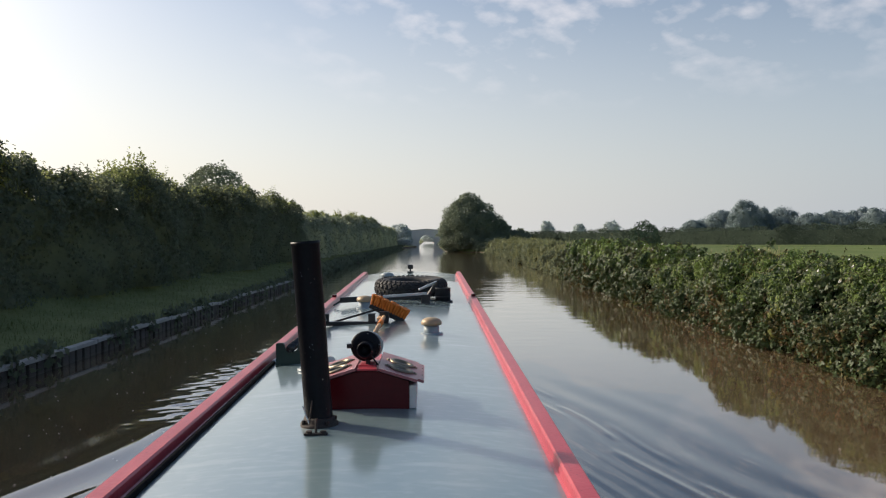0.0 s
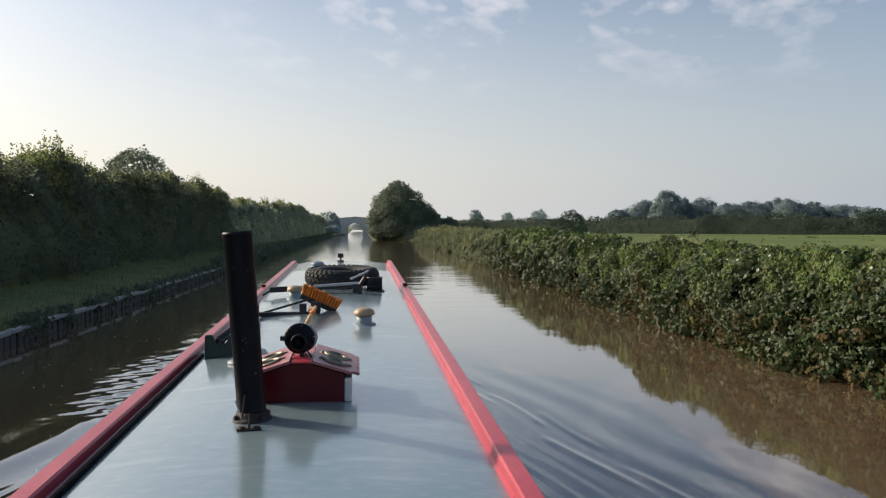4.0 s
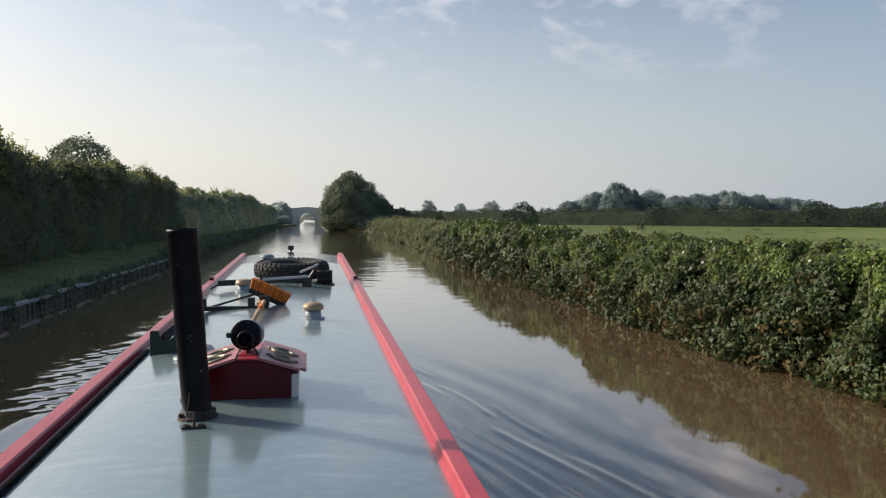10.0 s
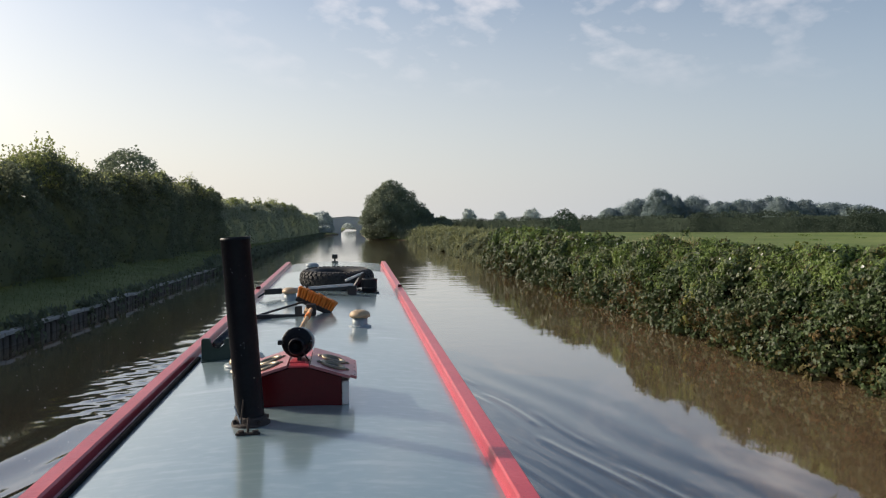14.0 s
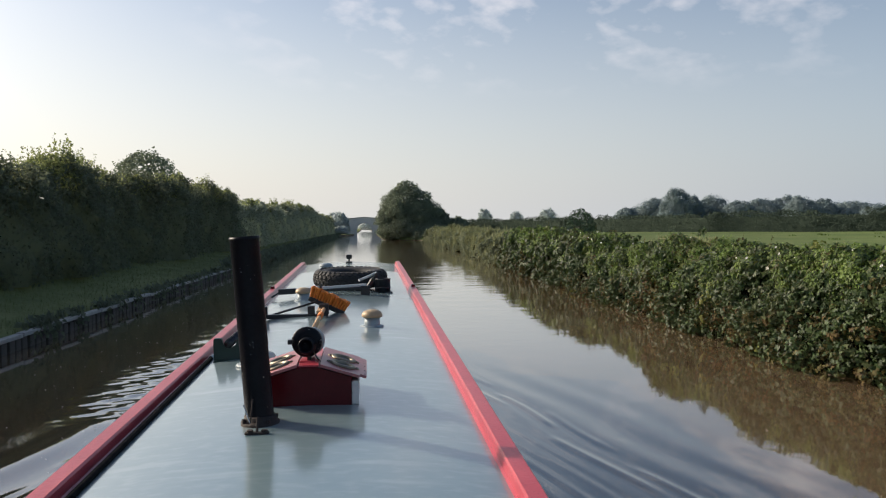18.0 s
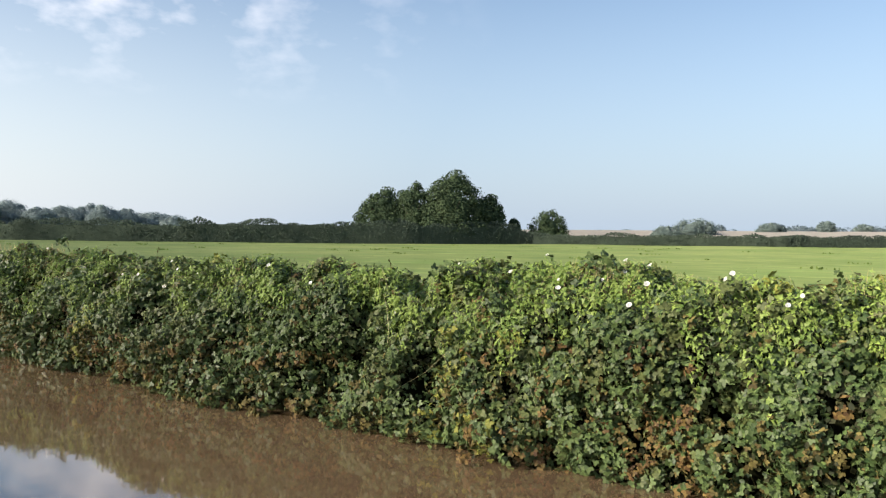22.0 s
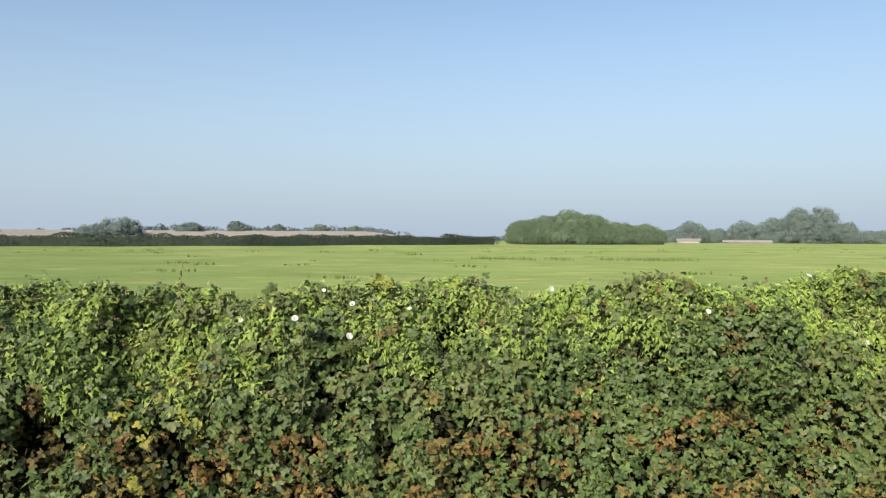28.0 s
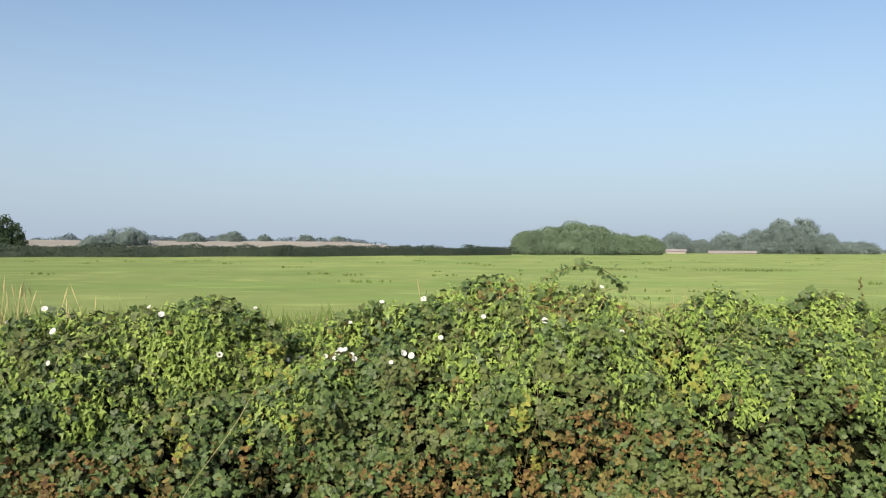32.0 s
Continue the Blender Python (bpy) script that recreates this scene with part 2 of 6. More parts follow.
M = {
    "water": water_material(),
    "roof": material("roof_paint", (0.140, 0.212, 0.226), (0.178, 0.250, 0.264), 0.40, 1.1, bump=0.10, bump_scale=5, spec=1.0),
    "red": material("red_paint", (0.40, 0.034, 0.052), (0.49, 0.068, 0.085), 0.30, 5.0, bump=0.08, bump_scale=60),
    "dark_red": material("crimson_paint", (0.066, 0.003, 0.006), (0.090, 0.005, 0.008), 0.25, 6.0, bump=0.05, spec=0.22),
    "pink": material("pinkish_red_paint", (0.31, 0.095, 0.105), (0.40, 0.160, 0.165), 0.36, 9.0, bump=0.08),
    "black": material("black_paint", (0.010, 0.011, 0.013), (0.022, 0.022, 0.024), 0.36, 14.0, bump=0.12, bump_scale=120),
    "soot": material("blackened_steel", (0.004, 0.005, 0.008), (0.010, 0.011, 0.015), 0.42, 10.0, bump=0.15, bump_scale=90, spec=0.16),
    "rust": material("rusty_iron", (0.034, 0.018, 0.012), (0.014, 0.012, 0.012), 0.7, 30.0, bump=0.3, bump_scale=150),
    "green": material("dark_green_paint", (0.010, 0.030, 0.024), (0.018, 0.045, 0.034), 0.4, 8.0),
    "brass": material("dull_brass", (0.33, 0.29, 0.22), (0.20, 0.17, 0.12), 0.48, 14.0, metal=1.0),
    "cream": material("weathered_brass_dome", (0.42, 0.31, 0.19), (0.34, 0.24, 0.14), 0.5, 10.0, metal=0.15),
    "grey": material("grey_blue_paint", (0.20, 0.25, 0.28), (0.26, 0.31, 0.34), 0.45, 10.0),
    "white": material("white_paint", (0.62, 0.60, 0.56), (0.74, 0.72, 0.68), 0.5, 14.0, bump=0.1),
    "rubber": material("tyre_rubber", (0.012, 0.012, 0.013), (0.030, 0.029, 0.028), 0.72, 20.0, bump=0.2, bump_scale=80),
    "hose": material("matt_black_pole", (0.006, 0.006, 0.007), (0.020, 0.019, 0.019), 0.9, 25.0, bump=0.3, bump_scale=90, spec=0.03),
    "orange": material("orange_bristles", (0.62, 0.16, 0.015), (0.75, 0.23, 0.03), 0.65, 20.0, bump=0.3, bump_scale=200),
    "wood": material("pale_broom_wood", (0.50, 0.30, 0.15), (0.60, 0.39, 0.22), 0.55, 15.0),
    "steel": material("galvanised_bar", (0.42, 0.44, 0.46), (0.55, 0.57, 0.58), 0.4, 12.0, metal=0.6),
    "glass": material("dark_glass", (0.008, 0.009, 0.011), (0.014, 0.015, 0.018), 0.3, 3.0, spec=0.2),
    "hull": material("black_hull_bitumen", (0.012, 0.012, 0.013), (0.025, 0.024, 0.022), 0.6, 4.0, bump=0.2),
    "cabin": material("dark_green_cabin_paint", (0.012, 0.035, 0.028), (0.016, 0.045, 0.034), 0.3, 3.0),
    "dull": material("weathered_pale_paint", (0.52, 0.50, 0.44), (0.60, 0.58, 0.52), 0.5, 12.0),
    "gloss": material("black_gloss_pole", (0.010, 0.010, 0.012), (0.022, 0.022, 0.026), 0.26, 10.0),
    "grass": material("meadow_grass", (0.088, 0.128, 0.036), (0.166, 0.197, 0.070), 0.9, 0.11, bump=0.6, bump_scale=9.0, fine=0.9, spec=0.1),
    "tow": material("towpath_grass", (0.124, 0.142, 0.056), (0.212, 0.228, 0.096), 0.9, 0.7, bump=0.8, bump_scale=14.0, fine=9, spec=0.1),
    "mud": material("bank_mud", (0.07, 0.045, 0.028), (0.11, 0.075, 0.045), 0.8, 2.0, bump=0.6, bump_scale=12.0),
    "pile": material("weathered_piling", (0.25, 0.243, 0.23), (0.41, 0.40, 0.38), 0.75, 3.0, bump=0.4, bump_scale=30.0),
    # near-black core sheets: shade deep between the leaves is put into this colour
    "core": material("core_shade", (0.006, 0.009, 0.004), (0.012, 0.013, 0.006), 1.0, 6.0, spec=0.0),
    "bramble": material("bramble_leaf", (0.022, 0.047, 0.015), (0.138, 0.194, 0.062), 0.50, 0.8, fine=4.0, spec=0.28, island=0.75, trans=0.03),
    "olive": material("olive_bramble_leaf", (0.055, 0.073, 0.022), (0.150, 0.180, 0.062), 0.55, 0.9, fine=4.0, spec=0.25, island=0.75, trans=0.04),
    "bindweed": material("bindweed_leaf", (0.105, 0.190, 0.032), (0.325, 0.415, 0.096), 0.55, 0.9, fine=4.0, spec=0.3, island=0.6, trans=0.14),
    "wither": material("withered_leaf", (0.050, 0.036, 0.014), (0.220, 0.190, 0.060), 0.7, 1.1, fine=5.0, spec=0.2, island=0.7, trans=0.08),
    "yellowing": material("yellowing_leaf", (0.16, 0.19, 0.036), (0.31, 0.31, 0.070), 0.6, 1.5, fine=5.0, spec=0.2, island=0.7, trans=0.12),
    # darker copy of the bramble leaf, with the hedge's inner shade in its colour
    "shaded_bramble": material("shaded_bramble_leaf", (0.014, 0.022, 0.009), (0.060, 0.062, 0.026), 0.65, 0.8, fine=4.0, spec=0.15, island=0.75, trans=0.03),
    "russet": material("russet_leaf", (0.070, 0.034, 0.018), (0.235, 0.170, 0.055), 0.65, 1.3, fine=5.0, spec=0.2, island=0.85, trans=0.1),
    "stem": material("pale_bramble_stem", (0.160, 0.150, 0.060), (0.300, 0.290, 0.140), 0.6, 3.0, spec=0.3, island=0.6),
    "petal": material("bindweed_petal", (0.70, 0.69, 0.65), (0.78, 0.77, 0.73), 0.6, 20.0, trans=0.3),
    # leaf colour lifted and greyed to take in haze over the hedge
    "hawthorn": material("hawthorn_leaf", (0.098, 0.116, 0.080), (0.196, 0.222, 0.142), 0.7, 0.5, fine=3.0, spec=0.2, island=0.5, trans=0.45),
    # sunlight on the hedge tops is painted in as a paler leaf colour
    "sunlit_top": material("sunlit_top_leaf", (0.170, 0.200, 0.078), (0.350, 0.380, 0.160), 0.6, 0.5, fine=3.0, spec=0.2, island=0.5, trans=0.6),
    # haze over the far towpath hedge is painted into this leaf colour
    "hazed_hedge": material("hazed_hedge_leaf", (0.270, 0.300, 0.225), (0.400, 0.435, 0.315), 0.75, 0.4, fine=2.5, spec=0.2, island=0.45, trans=0.45),
    "reed": material("seeding_reed_leaf", (0.140, 0.168, 0.076), (0.262, 0.268, 0.136), 0.75, 0.6, fine=3.0, spec=0.2, island=0.6, trans=0.25),
    "tree": material("tree_leaf", (0.032, 0.054, 0.030), (0.074, 0.104, 0.052), 0.8, 0.25, fine=1.5, spec=0.1, island=0.55, trans=0.2),
    # distance haze is put into the next three leaf colours, paler and bluer
    "far_tree": material("hazed_wood_leaf", (0.218, 0.272, 0.280), (0.258, 0.314, 0.316), 1.0, 0.08, fine=0.5, spec=0.0, island=0.06, trans=0.45),
    "mist_tree": material("haze_pale_leaf", (0.420, 0.475, 0.470), (0.480, 0.530, 0.515), 1.0, 0.08, fine=0.5, spec=0.0, island=0.12, trans=0.45),
    "haze_tree": material("haze_blue_foliage", (0.13, 0.175, 0.20), (0.17, 0.215, 0.235), 1.0, 0.02, fine=0.2, spec=0.0, island=0.4, trans=0.4),
    "clipped": material("clipped_hedge_leaf", (0.034, 0.049, 0.039), (0.078, 0.102, 0.074), 0.9, 0.4, fine=2.5, spec=0.05, island=0.4, trans=0.2),
    # haze at the bend is put into this pale leaf colour
    "bend": material("hazed_waterside_leaf", (0.150, 0.182, 0.132), (0.245, 0.280, 0.195), 0.85, 0.25, fine=1.5, spec=0.1, island=0.5, trans=0.42),
    # haze round the farm is mixed into this leaf colour
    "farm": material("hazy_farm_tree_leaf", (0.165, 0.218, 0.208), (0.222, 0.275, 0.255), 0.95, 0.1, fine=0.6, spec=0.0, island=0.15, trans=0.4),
    "tuft": material("coarse_grass_tuft", (0.10, 0.150, 0.040), (0.16, 0.215, 0.06), 0.9, 0.5, spec=0.1, island=0.5, trans=0.2),
    "rush": material("dark_rush", (0.085, 0.125, 0.040), (0.150, 0.190, 0.065), 0.8, 0.5, spec=0.1, island=0.5, trans=0.2),
    # copse leaf colour lightened to carry the haze across the meadow
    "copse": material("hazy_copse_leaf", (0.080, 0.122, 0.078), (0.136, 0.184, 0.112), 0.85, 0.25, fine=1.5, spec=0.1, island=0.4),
    "bark": material("grey_bark", (0.06, 0.05, 0.04), (0.11, 0.095, 0.08), 0.9, 4.0, bump=0.5, bump_scale=20),
    "straw": material("dry_grass_stem", (0.36, 0.28, 0.13), (0.52, 0.43, 0.23), 0.8, 3.0, island=0.6, trans=0.2),
    # brick colour paled: the haze in front of the bridge is painted in
    "brick": material("hazed_bridge_brick", (0.50, 0.495, 0.485), (0.57, 0.555, 0.54), 0.9, 0.8, fine=6.0, bump=0.4),
    "barn": material("pale_plaster", (0.27, 0.235, 0.225), (0.33, 0.295, 0.28), 0.8, 0.5),
    "barn_roof": material("faded_roof_tile", (0.30, 0.26, 0.245), (0.37, 0.33, 0.31), 0.9, 0.5),
    "stubble": material("far_stubble", (0.160, 0.148, 0.128), (0.200, 0.182, 0.158), 0.95, 0.02, fine=0.3),
}


# dense leaves and grass throw light back towards the sun
for k in ("grass", "stubble", "bramble", "olive", "bindweed", "wither", "yellowing", "shaded_bramble", "russet", "copse", "farm", "haze_tree"):
    M[k].node_tree.nodes["Principled BSDF"].inputs["Diffuse Roughness"].default_value = 1.0
roof_bsdf = M["roof"].node_tree.nodes["Principled BSDF"]
roof_bsdf.inputs["Coat Weight"].default_value, roof_bsdf.inputs["Coat Roughness"].default_value = 1.0, 0.12
roof_bsdf.inputs["Coat IOR"].default_value = 1.85
flecks(M["roof"], (0.44, 0.50, 0.52), 1.6, 0.60, 0.74, (1.0, 5.0, 1.0), 0.28)
flecks(M["roof"], (0.31, 0.37, 0.39), 13.0, 0.50, 0.70, (1.0, 2.2, 1.0), 0.30, 4.0)
flecks(M["roof"], (0.10, 0.13, 0.15), 60.0, 0.80, 0.83, (1, 1, 1), 0.7, 1.0)
flecks(M["red"], (0.10, 0.012, 0.018), 120.0, 0.66, 0.69, (1, 0.6, 1), 0.75, 3.0)
flecks(M["grass"], (0.105, 0.175, 0.045), 0.35, 0.52, 0.68, (1.0, 0.45, 1.0), 0.5, 5.0)
flecks(M["grass"], (0.30, 0.36, 0.13), 0.8, 0.56, 0.74, (1.0, 0.55, 1.0), 0.35, 5.0)
flecks(M["soot"], (0.30, 0.29, 0.24), 60.0, 0.74, 0.77, (1, 1, 1), 0.6, 1.0)
flecks(M["white"], (0.16, 0.10, 0.09), 26.0, 0.60, 0.64, (1, 1, 1), 0.9, 4.0)
flecks(M["pink"], (0.10, 0.04, 0.045), 70.0, 0.69, 0.74, (1, 1, 1), 0.8, 2.0)


# ---- mesh helpers ----
def mesh_from(name, verts, faces, smooth=False):
    me = bpy.data.meshes.new(name)
    me.from_pydata([tuple(v) for v in verts], [], faces)
    me.update()
    if smooth:
        me.shade_smooth()
    return me


def mesh_np(name, verts, loops_per_face, idx):
    """A mesh out of arrays: all faces have the same number of corners."""
    me = bpy.data.meshes.new(name)
    nf = len(idx) // loops_per_face
    me.vertices.add(len(verts))
    me.vertices.foreach_set("co", np.asarray(verts, dtype=np.float32).ravel())
    me.loops.add(len(idx))
    me.loops.foreach_set("vertex_index", np.asarray(idx, dtype=np.int32))
    me.polygons.add(nf)
    me.polygons.foreach_set("loop_start", np.arange(nf, dtype=np.int32) * loops_per_face)
    me.update(calc_edges=True)
    return me


def place(name, me, mat, parent=None, label="", smooth=False):
    if smooth:
        me.shade_smooth()
    if mat is not None:
        me.materials.append(M[mat])
    ob = new(name, me)
    if parent is not None:
        ob.parent = parent
    if label:
        ob["label"] = label
    return ob


def part(name, bm, mat, parent=None, label="", smooth=False):
    """Links a bmesh as one mesh object under a thing or a part."""
    me = bpy.data.meshes.new(name)
    bm.to_mesh(me)
    bm.free()
    return place(name, me, mat, parent, label, smooth)


def box_bm(x0, x1, y0, y1, z0, z1, bevel=0.0, bm=None):
    own = bm is None
    bm = bm or bmesh.new()
    r = bmesh.ops.create_cube(bm, size=1.0, matrix=Matrix.Translation(((x0 + x1) / 2, (y0 + y1) / 2, (z0 + z1) / 2)) @ Matrix.Diagonal((x1 - x0, y1 - y0, z1 - z0, 1)))
    if bevel and own:
        bmesh.ops.bevel(bm, geom=bm.edges[:], offset=bevel, segments=2, affect="EDGES", profile=0.6)
    return bm


def lathe_bm(profile, steps=24, m=None, closed=False):
    """Turns (radius, height) pairs round the z axis."""
    bm = bmesh.new()
    rings = []
    for r, z in profile:
        if r < 1e-6:
            rings.append([bm.verts.new((0, 0, z))])
        else:
            rings.append([bm.verts.new((r * math.cos(2 * math.pi * i / steps), r * math.sin(2 * math.pi * i / steps), z)) for i in range(steps)])
    pairs = list(zip(rings, rings[1:])) + ([(rings[-1], rings[0])] if closed else [])
    for a, b in pairs:
        for i in range(steps):
            j = (i + 1) % steps
            if len(a) == 1 and len(b) == 1:
                continue
            if len(a) == 1:
                bm.faces.new((a[0], b[i], b[j]))
            elif len(b) == 1:
                bm.faces.new((a[i], a[j], b[0]))
            else:
                bm.faces.new((a[i], a[j], b[j], b[i]))
    bmesh.ops.recalc_face_normals(bm, faces=bm.faces[:])
    if m is not None:
        bm.transform(m)
    return bm


def bar_bm(a, b, w, h, bevel=0.0):
    """A square bar from a to b, w wide and h high."""
    a, b = Vector(a), Vector(b)
    d = b - a
    q = d.to_track_quat("Y", "Z").to_matrix().to_4x4()
    bm = box_bm(-w / 2, w / 2, 0, d.length, -h / 2, h / 2, bevel)
    bm.transform(Matrix.Translation(a) @ q)
    return bm


def rod_bm(a, b, r, steps=12, r2=None):
    a, b = Vector(a), Vector(b)
    d = b - a
    q = d.to_track_quat("Z", "Y").to_matrix().to_4x4()
    r2 = r if r2 is None else r2
    return lathe_bm([(0, 0), (r, 0), (r2, d.length), (0, d.length)], steps, Matrix.Translation(a) @ q)


def thing(name, label, category, at=(0, 0, 0), group="", kind="", parent=None):
    e = new(name)
    e.location = at
    e.empty_display_size = 0.1
    return tagged(e, label, category, group, kind)


# ---- ground and water ----
def interp(y, pts):
    return np.interp(y, [p[0] for p in pts], [p[1] for p in pts])


RIGHT_EDGE = [(-400, 7.0), (9.5, 7.0), (11, 6.88), (13, 6.78), (16, 6.76), (19, 6.85), (21, 7.0), (31, 7.15), (42, 7.4), (50, 8.0), (70, 8.5), (95, 8.4), (116, 8.8), (122, 11.5), (131, 11.5), (134, 2.2), (235, 2.2), (300, 2.6), (6000, 2.6)]
LEFT_EDGE = [(-400, -6.65), (45, -6.65), (75, -6.9), (105, -6.9), (160, -6.8), (200, -6.2), (216, -3.4), (225, -2.8), (6000, -2.8)]
HEDGE_LINE = [(-400, -5.75), (62, -5.7), (144, -4.6), (205, -3.6), (225, -2.8), (6000, -2.8)]


def right_edge(y):
    return interp(y, RIGHT_EDGE)


def left_edge(y):
    return interp(y, LEFT_EDGE)


def ground_z(x, y):
    """Height of the land right of the canal."""
    d = x - right_edge(y)
    z = np.interp(d, [0.0, 0.6, 1.6, 2.9, 12, 60, 90, 135, 200, 450, 1200, 6000], [-0.6, -0.1, 0.35, 1.22, 1.3, 1.42, 1.75, 1.85, 2.1, 2.6, 3.5, 4.0])
    rise = np.interp(d, [100, 135, 200, 400, 1200], [0, 1.9, 2.6, 4.5, 8.0]) * np.clip((y + 8 + 0.02 * d) / 30, 0, 1) * np.clip((260 - y) / 120, 0, 1)
    return z + rise


def stations():
    s = list(np.arange(-60, 60, 1.7)) + list(np.arange(60, 330, 9.0)) + [400, 600, 1000, 2000, 4500]
    return [-4500, -1500, -500, -200, -100] + s


def build_ground():
    ys = stations()
    # meadow side
    offs = [0.0, 0.6, 1.0, 1.6, 2.2, 3.0, 6, 12, 20, 30, 45, 60, 75, 90, 110, 135, 165, 200, 300, 450, 800, 1200, 2500, 4500]
    v = []
    for y in ys:
        e = float(right_edge(y))
        v.append((e, y, -1.4))
        for o in offs:
            z = float(ground_z(e + o, y))
            if 3 < o < 130:
                z += 0.05 * math.sin(o * 0.31 + y * 0.13) * math.sin(y * 0.21 + 1.3)
            v.append((e + o, y, z))
    n = len(offs) + 1
    # towpath side
    loffs = [0.0, 0.35, 1.2, 2.6, 3.6, 6, 12, 25, 60, 150, 500, 1500, 4500]
    lz = [0.27, 0.31, 0.42, 0.58, 0.9, 1.1, 1.1, 1.2, 1.5, 2, 3, 4, 4]
    base = len(v)
    for y in ys:
        e = float(left_edge(y))
        v.append((e - 0.05, y, -1.4))
        for o, z in zip(loffs, lz):
            v.append((e - 0.05 - o, y, z + 0.03 * math.sin(y * 1.7 + o * 3)))
    ln = len(loffs) + 1
    faces, mats = [], []
    for i in range(len(ys) - 1):
        for j in range(n - 1):
            a = i * n + j
            faces.append((a, a + 1, a + n + 1, a + n))
            d = offs[j - 1] if j else -1
            mats.append(1 if j < 3 else (2 if d >= 110 and -6 < ys[i] < 130 else 0))
        for j in range(ln - 1):
            a = base + i * ln + j
            faces.append((a + 1, a, a + ln, a + ln + 1))
            mats.append(1 if j < 1 else 3)
        a, b = base + i * ln, i * n
        faces.append((a, b, b + n, a + ln))
        mats.append(1)
    me = mesh_from("ground", v, faces, True)
    for k in ("grass", "mud", "stubble", "tow"):
        me.materials.append(M[k])
    me.polygons.foreach_set("material_index", mats)
    ob = new("ground", me)
    tagged(ob, "flat green meadow and shaded grassy towpath along a canal", "ground", kind="structure")
    return ob


build_ground()


def vnoise(a, b, seed=0.0):
    """Smooth irregular noise over a plane, 0 to 1."""
    def corner(i, j):
        h = np.sin(i * 127.1 + j * 311.7 + seed * 74.7) * 43758.5453
        return h - np.floor(h)
    i, j = np.floor(a), np.floor(b)
    u, v = a - i, b - j
    u, v = u * u * (3 - 2 * u), v * v * (3 - 2 * v)
    lo = corner(i, j) * (1 - u) + corner(i + 1, j) * u
    hi = corner(i, j + 1) * (1 - u) + corner(i + 1, j + 1) * u
    return lo * (1 - v) + hi * v


def wave(x, y):
    """Ripples that spread from the boat's sides."""
    z = np.zeros_like(x)
    for side in (1, -1):
        s = side * (x + 0.243)
        w = s + 0.23 * y
        bend = 0.05 * np.sin(y * 0.9 + side) + 0.03 * np.sin(y * 2.1 + s)
        start = np.clip((13.4 - y) / 1.5, 0, 1) * np.clip((s - 1.04) / 0.2, 0, 1)
        # broad smooth swell on the outside
        env = start * np.clip((w - 4.2) / 0.5, 0, 1) * np.clip((6.3 - w) / 1.5, 0, 1)
        z += env * (0.0052 if side > 0 else 0.0050) * np.sin(2 * np.pi * (w + bend) / (0.66 if side > 0 else 0.95))
        # three steep little crests
        for at, high in ((4.64, 0.006), (4.47, 0.011), (4.27, 0.010)):
            on = np.clip(np.sin(y * (0.9 + at * 0.2) + at * 9.0) * 1.5 + 0.5, 0.1, 1)
            z += start * high * on * np.exp(-((w + bend - at) / 0.045) ** 2)
        # fine streaks close to the hull
        env = start * np.clip((w - 2.2) / 0.5, 0, 1) * np.clip((4.5 - w) / 0.3, 0, 1) * (0.55 + 0.45 * np.sin(y * 0.7 + s * 2.1))
        z += env * (0.0036 * np.sin(2 * np.pi * (w + 1.4 * bend) / 0.21) + 0.0020 * np.sin(2 * np.pi * (w - bend) / 0.13 + 1.2 * np.sin(y * 1.6)))
    # smooth bank of water pushed up on the shaded side, and the chop ahead of it
    s = -(x + 0.243)
    w = s + 0.23 * y
    z += np.clip((10.9 - y) / 1.2, 0, 1) * np.clip((s - 1.1) / 0.4, 0, 1) * 0.024 * np.exp(-((w + 0.06 * np.sin(y * 1.7) - 5.15) / 0.22) ** 2)
    env = np.exp(-((s - 2.75) / 0.62) ** 2) * np.clip((y - 9.6) / 0.9, 0, 1) * (np.clip((14.9 - y) / 2.0, 0, 1) + 0.45 * np.clip((25 - y) / 6, 0, 1))
    env = env * np.clip(0.60 + 0.8 * (vnoise(s / 0.55, y / 0.8, 31.0) - 0.5), 0.15, 1)
    warp = 0.5 * np.sin(y * 1.9 + s) + 0.4 * np.sin(s * 3.1 - y * 0.7)
    for kx, ky, amp in ((8.0, 6.0, 0.0060), (-13.0, 11.0, 0.0042), (17.0, 15.0, 0.0034), (-22.0, 18.0, 0.0026), (9.0, 28.0, 0.0024)):
        z += env * amp * np.sin(kx * s + ky * y + 2.2 * warp + kx)
    # breeze ripples over the open water ahead
    breeze = np.clip((y - 13) / 12, 0, 1) * np.clip(0.6 + (y - 13) / 90, 0, 1.4) * np.clip((140 - y) / 30, 0, 1) * (0.55 + 0.9 * vnoise(x / 3.0, y / 7.0, 3.0))
    z += breeze * (0.0050 * (vnoise(x / 1.2, y / 0.75, 11.0) - 0.5) + 0.0032 * (vnoise(x / 0.8 + 0.3 * y, y / 0.50, 12.0) - 0.5))
    # small cross ripples ahead of the bow
    r = np.hypot(x - 3.5, (y - 46) * 0.35)
    z += 0.003 * np.sin(y * 5.2 + 0.8 * np.sin(x * 1.1)) * np.exp(-(r / 5.0) ** 2)
    return z


